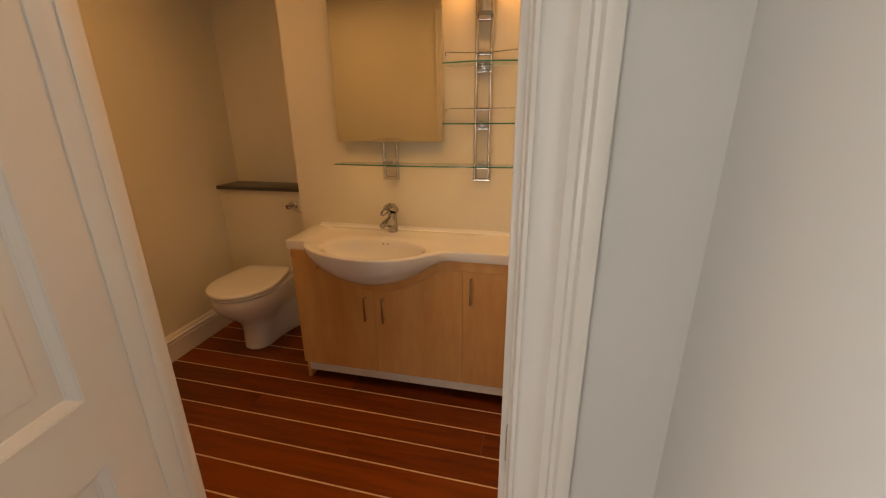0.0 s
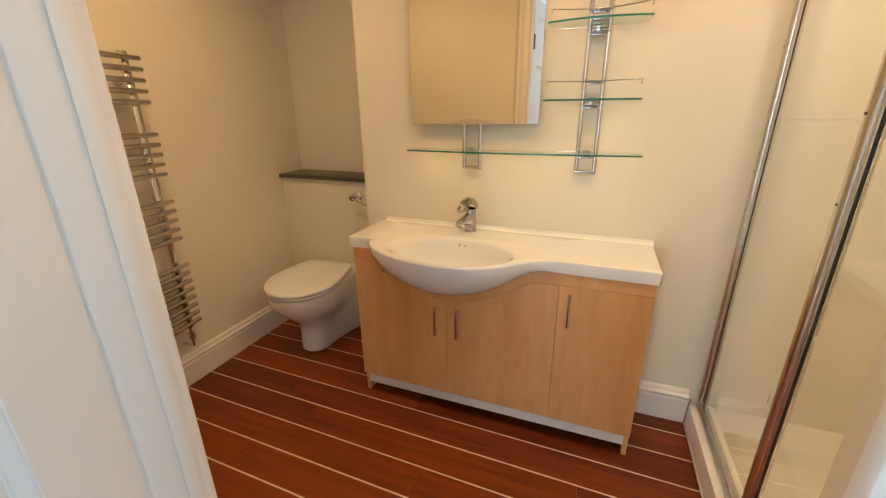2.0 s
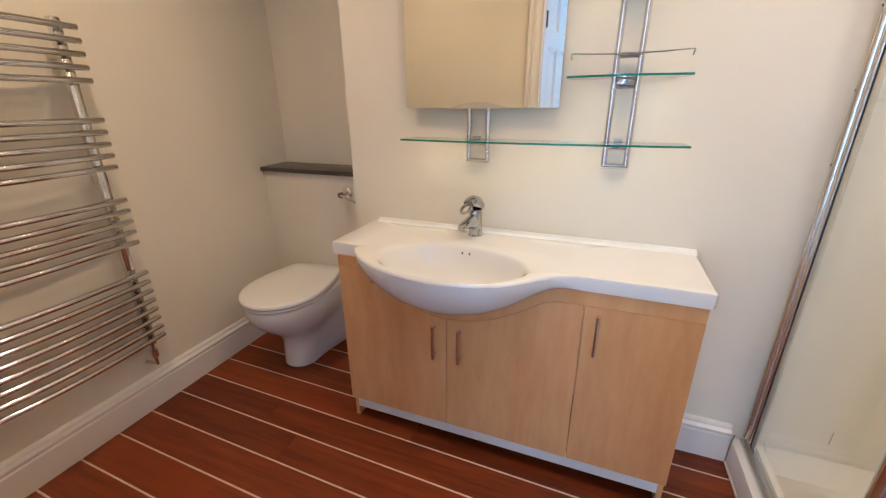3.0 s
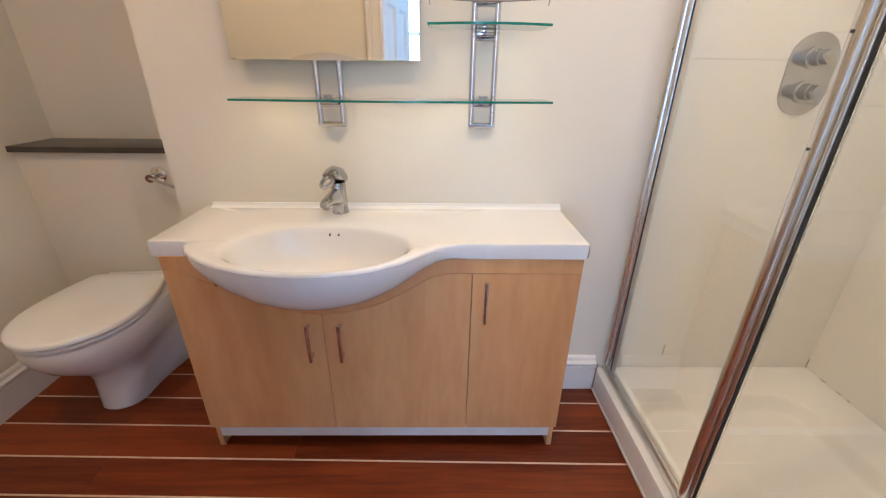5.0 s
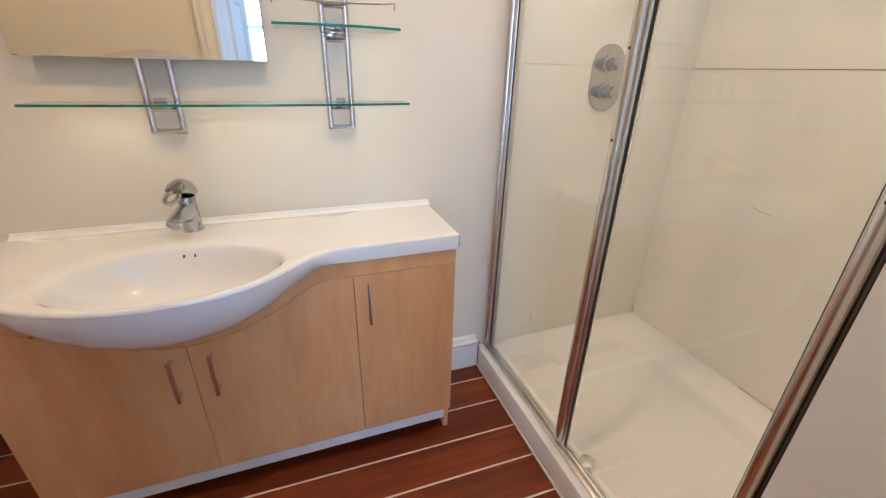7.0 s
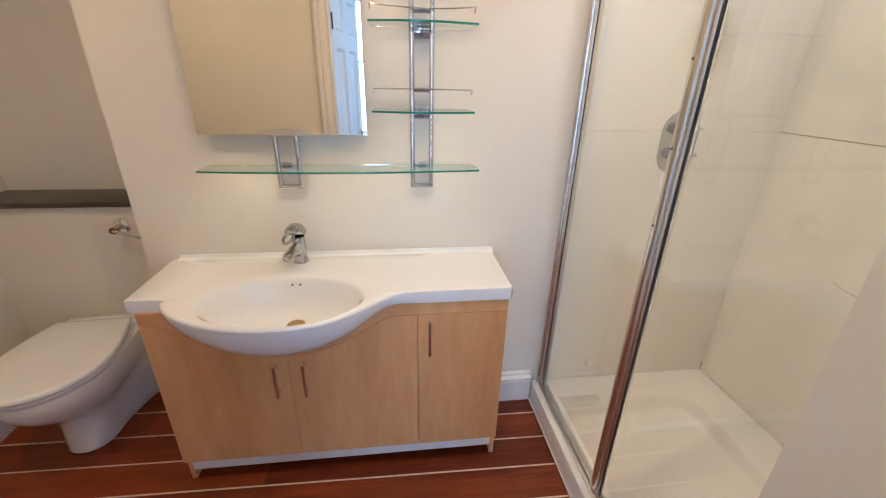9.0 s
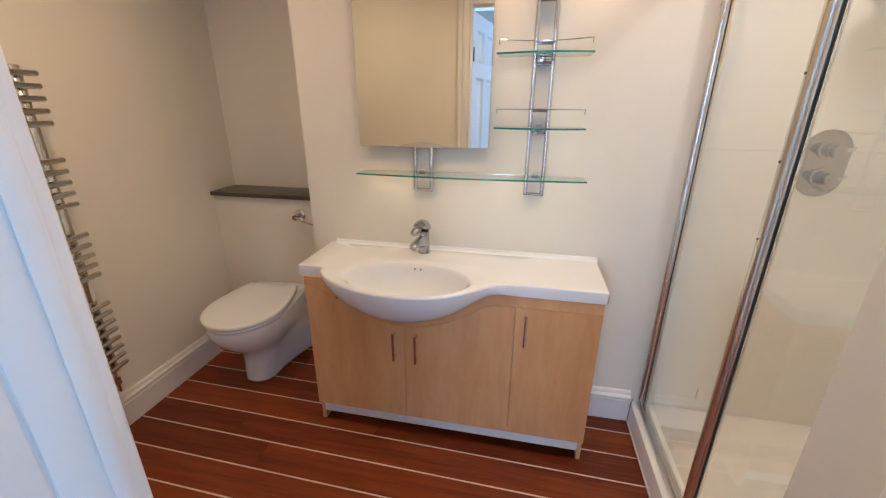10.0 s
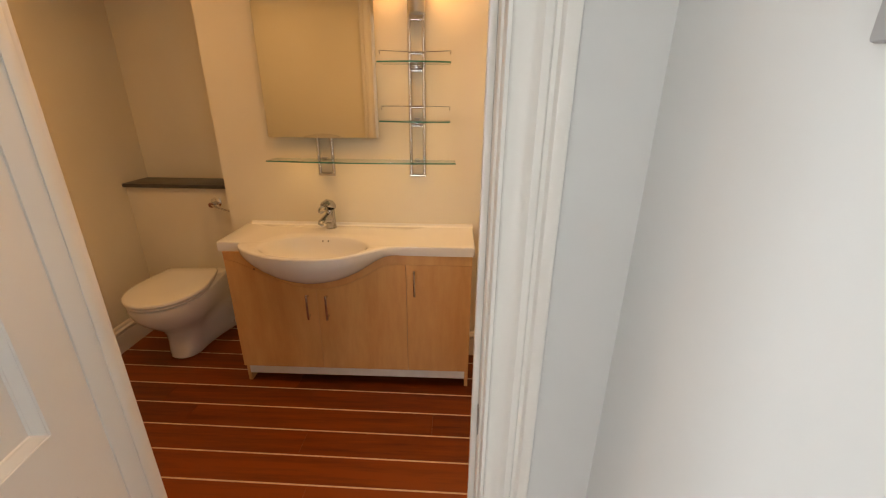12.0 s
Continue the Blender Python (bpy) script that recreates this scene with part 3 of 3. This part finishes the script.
# cove along the wall
cove = [(0.0, TOP - 0.001), (0.0, TOP + 0.0125), (0.0010, TOP + 0.0136), (0.0026, TOP + 0.0139), (0.0042, TOP + 0.0130)]
cove += [(0.0280 - 0.0230 * math.cos(radians(a)), TOP + 0.0158 - 0.0160 * math.sin(radians(a))) for a in range(14, 91, 7)]
part("upstand", sweep(cove, [(0.028, WN, 0, -1), (1.2, WN, 0, -1)]), ceramic, basin)
# underside of the bowl where it swells out over the doors
under = bmesh.new()
cols = []
fx, fy = [p[0] for p in front], [p[1] for p in front]
for i in range(61):
    x = 0.114 + (0.84 - 0.114) * i / 60
    yo, zu = float(np.interp(x, fx, fy)), float(np.interp(x, ux, uz))
    col = []
    zt = edge_z(Vector((x, yo))) + 0.002
    for k in range(13):
        a = math.pi / 2 * k / 12
        col.append(under.verts.new((x, FY - 0.012 + (yo + 0.0008 - FY + 0.012) * math.cos(a), zt - (zt - zu) * math.sin(a) ** 1.1)))
    cols.append(col)
for a, c in zip(cols, cols[1:]):
    for k in range(12):
        under.faces.new((a[k], a[k + 1], c[k + 1], c[k]))
part("bowl_underside", under, ceramic, basin)
part("waste", tube([(DRAIN.x, DRAIN.y, 0.6605), (DRAIN.x, DRAIN.y, 0.665), (DRAIN.x, DRAIN.y, 0.6665)], [0.030, 0.029, 0.020], 28), brass, basin, "worn metal plug waste")
for x in (0.464, 0.490):
    part("overflow_hole", tube([(x, -0.192, 0.7590), (x, -0.1985, 0.7545)], 0.0027, 10), dark_seal, basin)
part("plug_clip", tube([(0.405, -0.008, 0.790), (0.405, -0.008, 0.797)], [0.008, 0.005], 12), satin, basin)

# mixer tap
tap = thing("mixer_tap", (0.468, -0.064, TOP), "chrome single-lever basin mixer tap with a looped handle", "tap")
TX, TY = 0.468, -0.064
TURN = Matrix.Translation((TX, TY, TOP)) @ Matrix.Rotation(radians(-19), 4, "Z") @ Matrix.Diagonal((0.98, 0.98, 1.07, 1)) @ Matrix.Translation((-TX, -TY, -TOP))


def tap_part(name, bm, material):
    bmesh.ops.transform(bm, matrix=TURN, verts=bm.verts)
    return part(name, bm, material, tap)



body_rings = []
for z, rx, ry, sy in ((TOP - 0.001, 0.0275, 0.0275, 0.0), (TOP + 0.004, 0.0275, 0.0275, 0.0), (TOP + 0.006, 0.0255, 0.0255, 0.0), (TOP + 0.03, 0.0245, 0.026, -0.001), (TOP + 0.06, 0.023, 0.026, -0.002), (TOP + 0.085, 0.0225, 0.025, -0.001), (TOP + 0.093, 0.022, 0.0235, 0.0)):
    body_rings.append([(TX + rx * math.cos(math.tau * k / 28), TY + sy + 0.004 + ry * math.sin(math.tau * k / 28), z) for k in range(28)])
tap_part("body", loft(body_rings), dark_chrome)
spout_rings = []
for y, z, rx, rz in ((0.0, 0.050, 0.0215, 0.034), (-0.022, 0.053, 0.0210, 0.026), (-0.044, 0.053, 0.0195, 0.019), (-0.066, 0.050, 0.0180, 0.0145), (-0.082, 0.046, 0.0165, 0.0120), (-0.090, 0.044, 0.0125, 0.008)):
    spout_rings.append([(TX + rx * math.cos(math.tau * k / 24), TY + y, TOP + z + rz * math.sin(math.tau * k / 24)) for k in range(24)])
tap_part("spout", loft(spout_rings), dark_chrome)
tap_part("aerator", tube([(TX, TY - 0.073, TOP + 0.040), (TX, TY - 0.075, TOP + 0.029)], 0.0105, 18), satin)
cap_rings = []
for y, z, rx, rz in ((0.034, 0.098, 0.010, 0.010), (0.030, 0.104, 0.021, 0.018), (0.012, 0.113, 0.0275, 0.024), (-0.010, 0.120, 0.0285, 0.023), (-0.030, 0.122, 0.0275, 0.016), (-0.042, 0.120, 0.024, 0.008)):
    cap_rings.append([(TX + rx * math.cos(math.tau * k / 24), TY + y, TOP + z + rz * math.sin(math.tau * k / 24)) for k in range(24)])
tap_part("cap", loft(cap_rings), dark_chrome)
loop = []
for i in range(32):
    a = math.tau * i / 32
    u, v = 0.021 * math.cos(a), 0.0165 * math.sin(a)
    loop.append((TX + v, TY - 0.057 + u, TOP + 0.106 + 0.011 * (u / 0.021)))
tap_part("lever_loop", tube(loop, 0.0055, 12, closed=True), dark_chrome)

# ---- mirror, brackets and glass shelves ----
MX0, MX1, MZ0, MZ1, MY = 0.193, 0.732, 1.230, 2.02, -0.040
mir = thing("wall_mirror", (0.46, -0.02, MZ0), "frameless rectangular wall mirror with a curved silver strip at its foot", "mirror")
part("glass", box(MX0, MX1, MY, MY + 0.005, MZ0, MZ1, 0.0012, 1), mirror_mat, mir, smooth=False)
part("backing", box(MX0 + 0.004, MX1 - 0.004, MY + 0.0055, MY + 0.017, MZ0 + 0.004, MZ1 - 0.004), satin, mir, smooth=False)
lip = [(0.36, 1.2290)] + [(0.36 + 0.20 * k / 14, 1.2305 + 0.019 * math.sin(math.pi * k / 14) ** 0.8) for k in range(1, 14)] + [(0.56, 1.2290)]
part("grip", upright(lip, MY - 0.0055, 0.005), aluminium, mir)


def bracket(x0, x1, z0, z1, bars, name_label):
    br = thing("shelf_bracket", ((x0 + x1) / 2, -0.02, z0), name_label, "shelf bracket", "chrome brackets on the wall")
    r, y = 0.0086, -0.022
    for x in (x0 + r, x1 - r):
        part("upright_tube", tube([(x, y, z0 + r), (x, y, z1)], r, 14), chrome, br)
    part("end_bar", tube([(x0 + 0.002, y, z0 + r), (x1 - 0.002, y, z0 + r)], r, 14), chrome, br)
    for z in bars:
        part("cross_bar", tube([(x0 + r, y, z), (x1 - r, y, z)], 0.0052, 12), chrome, br)
    for z in (z1 - 0.20, z1 - 0.08):
        part("wall_fixing", tube([((x0 + x1) / 2, WN, z), ((x0 + x1) / 2, y + 0.004, z)], 0.008, 12), satin, br)
        part("fixing_bar", box(x0 + r, x1 - r, y - 0.003, y + 0.003, z - 0.007, z + 0.007, 0.001), satin, br)
    return br


br1 = bracket(0.418, 0.504, 1.044, 1.60, [1.108, 1.118], "chrome twin-tube wall bracket below the mirror")
br2 = bracket(0.876, 0.958, 1.044, 1.99, [1.108, 1.118, 1.288, 1.298, 1.372, 1.530, 1.541, 1.60, 1.735], "tall chrome twin-tube wall bracket holding the glass shelves")


def glass_shelf(x0, x1, y_back, y_side, y_front, z, label, clamps):
    sh = thing("glass_shelf", ((x0 + x1) / 2, -0.03, z), label, "shelf", "glass shelves on the wall")
    pts = [(x1 - 0.02, y_back), (x1 - 0.004, y_back - 0.010), (x1, y_side)]
    n = 24
    for i in range(1, n):
        k = i / n
        pts.append((x1 + (x0 - x1) * k, y_side + (y_front - y_side) * math.sin(math.pi * k)))
    pts += [(x0, y_side), (x0 + 0.004, y_back - 0.010), (x0 + 0.02, y_back)]
    part("pane", prism(pts, Matrix.Translation((0, 0, z - 0.003)), 0.006), shelf_glass, sh, smooth=False).visible_shadow = False
    rim_ = [Vector((px, py, z)) for px, py in pts]
    e = bmesh.new()
    mid = Vector(((x0 + x1) / 2, (y_back + y_side) / 2, z))
    ro, ri = [], []
    for p in rim_:
        d = (p - mid).normalized() * 0.0008
        ro.append((e.verts.new(p + d + Vector((0, 0, -0.0028))), e.verts.new(p + d + Vector((0, 0, 0.0028)))))
    for i in range(len(ro)):
        a, c = ro[i], ro[(i + 1) % len(ro)]
        e.faces.new((a[0], c[0], c[1], a[1]))
    part("edge", e, edge_glass, sh, "green-tinted polished glass edge", smooth=False)
    for x in clamps:
        part("support_plate", box(x - 0.026, x + 0.026, -0.034, -0.026, z - 0.017, z - 0.0045, 0.001), dark_chrome, sh)
        part("clamp", box(x - 0.019, x + 0.019, -0.066, -0.028, z - 0.0110, z - 0.0048, 0.002), chrome, sh)
        part("clamp", box(x - 0.013, x + 0.013, -0.054, -0.028, z + 0.0048, z + 0.012, 0.002), satin, sh)
    return sh


glass_shelf(0.205, 1.103, -0.028, -0.125, -0.152, 1.127, "long clear glass shelf with a green edge above the basin", (0.461, 0.917))
glass_shelf(0.757, 1.074, -0.028, -0.148, -0.178, 1.314, "short curved clear glass shelf with a green edge", (0.917,))
glass_shelf(0.757, 1.074, -0.028, -0.148, -0.178, 1.557, "short curved clear glass shelf with a green edge", (0.917,))
for z in (1.378, 1.606):
    g = thing("guard_rail", (0.917, -0.03, z), "thin chrome guard rail above a glass shelf", "rail", "guard rails above the shelves")
    pts = [(0.762, -0.098, z - 0.016), (0.760, -0.100, z), (0.766, -0.096, z)]
    pts += [(0.766 + 0.30 * k / 10, -0.095 + 0.05 * math.sin(math.pi * k / 10) * 1.0, z) for k in range(1, 10)]
    pts += [(1.066, -0.096, z), (1.072, -0.100, z), (1.070, -0.098, z - 0.016)]
    part("wire", tube(pts, 0.0022, 8), chrome, g)
    part("wire_clip", box(0.880, 0.954, -0.046, -0.026, z - 0.003, z + 0.003, 0.001), chrome, g)

wl = thing("bracket_lamp", (0.924, -0.05, 1.75), "small wall lamp with a satin metal cap on the tall bracket", "wall lamp")
part("holder", tube([(0.924, -0.065, 1.750), (0.924, -0.065, 1.754), (0.924, -0.065, 1.835)], [0.031, 0.035, 0.035], 28), satin, wl)
part("shade", tube([(0.924, -0.065, 1.836), (0.924, -0.065, 1.875)], [0.033, 0.033], 28), glassy("frosted_glass", (0.95, 0.90, 0.8), 0.4), wl)

# ---- shower ----
tray = thing("shower_tray", (1.87, -0.55, 0), "white rectangular shower tray with a raised rounded rim", "shower tray")
X0, X1, Y0, Y1, RZ = 1.432, 2.318, WN - 0.003, STUB_Y + 0.002, 0.098


def round_rect(x0, x1, y0, y1, r, z, n=8):
    pts = []
    for cx, cy, a0 in ((x1 - r, y1 - r, 0), (x0 + r, y1 - r, 90), (x0 + r, y0 + r, 180), (x1 - r, y0 + r, 270)):
        for i in range(n + 1):
            a = radians(a0 + 90 * i / n)
            pts.append((cx + r * math.cos(a), cy + r * math.sin(a), z))
    return pts


lo, hi = min(Y0, Y1), max(Y0, Y1)
tr = [round_rect(X0, X1, lo, hi, 0.004, 0.0), round_rect(X0, X1, lo, hi, 0.004, RZ - 0.008), round_rect(X0 + 0.003, X1 - 0.001, lo + 0.001, hi - 0.001, 0.006, RZ), round_rect(X0 + 0.072, X1 - 0.165, lo + 0.10, hi - 0.150, 0.115, RZ)]
for i_, dz in ((0.004, 0.0010), (0.009, 0.0050), (0.015, 0.0130), (0.032, 0.0400), (0.039, 0.0470), (0.048, 0.0500), (0.060, 0.0510)):
    tr.append(round_rect(X0 + 0.072 + i_, X1 - 0.165 - i_, lo + 0.10 + i_, hi - 0.150 - i_, 0.115 - i_, RZ - dz))
tr.append(round_rect(X0 + 0.36, X1 - 0.40, lo + 0.45, hi - 0.45, 0.03, RZ - 0.055))
part("tray", loft(tr), tray_white, tray)
part("bead", box(X0 - 0.006, X0, lo, hi, 0.0, 0.010, 0.002), gloss_paint, tray, "white sealant bead at the floor")

pan = thing("wall_cladding", (2.3, -0.5, RZ), "glossy cream shower wall panels with a horizontal joint", "wall cladding")
for z0, z1 in ((RZ + 0.001, 1.2435), (1.2465, 2.15)):
    part("panel", box(1.476, 2.3125, WN - 0.007, WN, z0, z1, 0.001, 1), acrylic, pan, smooth=False)
    part("panel", box(2.313, 2.320, STUB_Y + 0.0072, WN, z0, z1, 0.001, 1), acrylic, pan, smooth=False)
    part("panel", box(1.476, 2.320, STUB_Y, STUB_Y + 0.007, z0, z1, 0.001, 1), acrylic, pan, smooth=False)
part("joint_line", box(2.3135, 2.3145, STUB_Y + 0.008, WN - 0.008, 1.2440, 1.2460), grime, pan)
part("joint_line", box(1.478, 2.313, WN - 0.0066, WN - 0.0058, 1.2436, 1.2464), seam, pan)
part("scratch", tube([(2.3122, -0.392, 0.792), (2.3122, -0.43, 0.781), (2.3122, -0.47, 0.779)], 0.0009, 6), grime, pan, "fine dark scratch on the panel")
rng = random.Random(4)
for i in range(9):
    y = rng.uniform(-0.75, -0.02)
    part("stain", tube([(2.3122, y, RZ + 0.003), (2.3122, y - rng.uniform(0.008, 0.025), RZ + 0.0035)], 0.0018, 6), grime, pan)

part("stain", tube([(1.70, WN - 0.0075, 0.165), (1.701, WN - 0.0075, 0.215)], 0.0014, 6), grime, pan)
part("stain", tube([(2.311, WN - 0.009, RZ + 0.002), (2.311, WN - 0.009, RZ + 0.045)], 0.0022, 6), grime, pan)
part("stain", tube([(1.428, WN - 0.028, 0.002), (1.430, WN - 0.030, 0.10), (1.438, WN - 0.020, 0.125)], 0.0022, 6), grime, pan)

valve = thing("shower_valve", (1.893, WN, 1.10), "chrome twin-knob concealed shower valve on an oval plate", "shower valve")
VX, VR = 1.893, 0.073
pl = []
for i in range(40):
    a = math.tau * i / 40
    pl.append((VX + VR * math.cos(a), (1.246 if math.sin(a) >= 0 else 1.162) + VR * math.sin(a)))
part("plate", upright(pl, WN - 0.0115, 0.005, 0.0015), dark_chrome, valve)
for z in (1.252, 1.158):
    y = WN - 0.0115
    part("knob", tube([(VX, y, z), (VX, y - 0.006, z), (VX, y - 0.008, z), (VX, y - 0.034, z), (VX, y - 0.036, z), (VX, y - 0.058, z), (VX, y - 0.061, z)], [0.032, 0.032, 0.024, 0.024, 0.021, 0.020, 0.016], 28), dark_chrome, valve)
    part("lever", tube([(VX, y - 0.048, z), (VX + 0.02, y - 0.050, z + 0.004), (VX + 0.045, y - 0.052, z + 0.010)], [0.008, 0.007, 0.006], 12), chrome, valve)

head = thing("wall_shower", (1.893, WN, 1.75), "round chrome shower head on a wall arm", "shower head")
part("wall_plate", tube([(1.893, WN - 0.007, 1.752), (1.893, WN - 0.013, 1.752), (1.893, WN - 0.016, 1.752)], [0.056, 0.056, 0.046], 32), chrome, head)
part("arm", tube([(1.893, WN - 0.014, 1.752), (1.893, -0.06, 1.765), (1.893, -0.12, 1.83), (1.893, -0.19, 1.93), (1.893, -0.235, 1.96)], 0.011, 16), chrome, head)
part("rose", tube([(1.893, -0.230, 1.965), (1.893, -0.245, 1.945), (1.893, -0.252, 1.925), (1.893, -0.254, 1.918)], [0.014, 0.03, 0.052, 0.050], 28), chrome, head)

screen = thing("shower_screen", (1.475, -0.55, RZ), "framed clear glass shower screen and door with polished metal profiles", "shower screen")
SX = 1.483
ST = 1.98
Y_END = STUB_Y + 0.003


def post(y0, y1, depth=0.038, name="post", x=SX):
    """A rounded bar profile standing on the track."""
    w_ = y1 - y0
    yc = (y0 + y1) / 2
    prof = [(x + depth * 0.4, y1), (x + depth * 0.4, y0)]
    prof += [(x - depth * (0.05 + 0.5 * math.sin(math.pi * k / 10)), yc - w_ / 2 * math.cos(math.pi * k / 10)) for k in range(11)]
    return part(name, prism(prof, Matrix.Translation((0, 0, RZ + 0.026)), ST - RZ - 0.026), aluminium, screen)


part("bottom_track", box(SX - 0.024, SX + 0.022, Y_END, WN - 0.008, RZ, RZ + 0.012, 0.002), aluminium, screen)
part("bottom_rail", box(SX - 0.012, SX + 0.012, Y_END, WN - 0.008, RZ + 0.012, RZ + 0.026, 0.002), aluminium, screen)
part("top_rail", box(SX - 0.022, SX + 0.022, Y_END, WN - 0.008, ST, ST + 0.038, 0.003), aluminium, screen)
post(-0.030, WN - 0.008, 0.040)
post(-0.050, -0.032, 0.026)
part("seal", box(SX - 0.008, SX + 0.006, -0.0525, -0.0505, RZ + 0.026, ST), dark_seal, screen)
part("glazing_strip", box(SX - 0.0045, SX + 0.0045, -0.078, -0.053, RZ + 0.026, ST, 0.001), pale_seal, screen, "pale translucent glazing strip")
post(-0.583, -0.547, 0.038)
post(-0.5985, -0.5845, 0.024)
part("seal", box(SX - 0.010, SX + 0.004, -0.6008, -0.599, RZ + 0.026, ST), dark_seal, screen)
post(-1.070, -1.040, 0.034)
part("seal", box(SX - 0.012, SX + 0.010, -1.0745, -1.0705, RZ + 0.026, ST), dark_seal, screen)
post(-1.100, -1.075, 0.044)
post(Y_END, -1.1015, 0.048)
fixed = part("pane", box(SX - 0.003, SX + 0.003, -0.548, -0.063, RZ + 0.026, ST), screen_glass, screen, "clear fixed glass panel", smooth=False)
moving = part("pane", box(SX - 0.003, SX + 0.003, -1.0375, -0.602, RZ + 0.030, ST - 0.004), screen_glass, screen, "clear glass shower door", smooth=False)
fixed.visible_shadow = moving.visible_shadow = False
for y in (-0.018, -0.565, -1.055):
    for z in (1.08, 1.27, 1.46, 1.70):
        part("screw", tube([(SX - 0.0225, y, z), (SX - 0.0195, y, z)], 0.0030, 10), dark_seal, screen)
part("pivot", tube([(SX + 0.030, -0.668, RZ), (SX + 0.030, -0.668, RZ + 0.026), (SX + 0.030, -0.668, RZ + 0.031)], [0.025, 0.024, 0.015], 20), aluminium, screen, "round metal door pivot")

# ---- ceiling lights ----
for x, y, r in ((CEIL_X[0], CEIL_Y, 0.048), (CEIL_X[1], CEIL_Y, 0.048), (1.85, -0.55, 0.048)):
    dl = thing("ceiling_light", (x, y, H_C), "small round recessed ceiling spotlight", "ceiling light", "ceiling spotlights")
    ring = [[(x + rr * math.cos(math.tau * k / 32), y + rr * math.sin(math.tau * k / 32), z) for k in range(32)] for rr, z in ((r + 0.02, H_C), (r + 0.018, H_C - 0.006), (r + 0.002, H_C - 0.008), (r, H_C - 0.003))]
    part("trim_ring", loft(ring, False, False), chrome, dl)
    part("diffuser", tube([(x, y, H_C - 0.003), (x, y, H_C - 0.0045)], r - 0.001, 32), glow_mat, dl)

# ---- floor: planks with pale inlay strips ----
PITCH, C0, SLOPE, STRIP = 0.1345, -0.080, -0.018, 0.0065
XA, XB = -0.853, 1.431
mesh_of = {}


def board(x0, x1, y0, name="plank", half_out=0.0):
    """A plank between two inlays: its sides follow the slight skew of the floor."""
    bm = bmesh.new()
    w_, ch, top = PITCH - STRIP, 0.0008, 0.0
    vs = []
    for inset_, z in ((0, -0.0115), (0, top - 0.0008), (ch, top)):
        vs.append([bm.verts.new((x, y + SLOPE * x, z)) for x, y in ((x0 + inset_, y0 + inset_), (x1 - inset_, y0 + inset_), (x1 - inset_, y0 + w_ - inset_), (x0 + inset_, y0 + w_ - inset_))])
    for a, c in zip(vs, vs[1:]):
        for k in range(4):
            bm.faces.new((a[k], a[(k + 1) % 4], c[(k + 1) % 4], c[k]))
    bm.faces.new(vs[-1])
    part(name, bm, plank_mat, floor, smooth=False)


rng = random.Random(11)
fixed_joints = {4: 0.463, 6: 0.553, 2: -0.32, 3: 1.02, 5: -0.25, 1: 0.30, 0: -0.5, 7: -0.1, 8: 0.7}
for k in range(-3, 26):
    y_top = C0 - PITCH * k
    y_low = y_top - PITCH
    xa, xb = (XA, XB) if y_low > WSH else (-0.9, HALL_X)
    if k == -3:
        xb = -0.1
    joints = [fixed_joints.get(k, rng.uniform(-0.4, 0.9))]
    if k in (1, 3):
        joints.append(joints[0] - 1.15)
    cuts = [xa] + sorted(j for j in joints if xa < j < xb) + [xb]
    for a, c in zip(cuts, cuts[1:]):
        board(a + 0.0003, c - 0.0003, y_low + STRIP / 2)
    st = bmesh.new()
    st_v = [st.verts.new((x, y_top + dy + SLOPE * x, z)) for z in (-0.0115, -0.0003) for x, dy in ((xa, -STRIP / 2 + 0.0002), (xb, -STRIP / 2 + 0.0002), (xb, STRIP / 2 - 0.0002), (xa, STRIP / 2 - 0.0002))]
    for q in ((4, 5, 6, 7), (0, 1, 5, 4), (1, 2, 6, 5), (2, 3, 7, 6), (3, 0, 4, 7)):
        st.faces.new([st_v[i] for i in q])
    part("inlay_strip", st, strip_mat, floor, smooth=False)
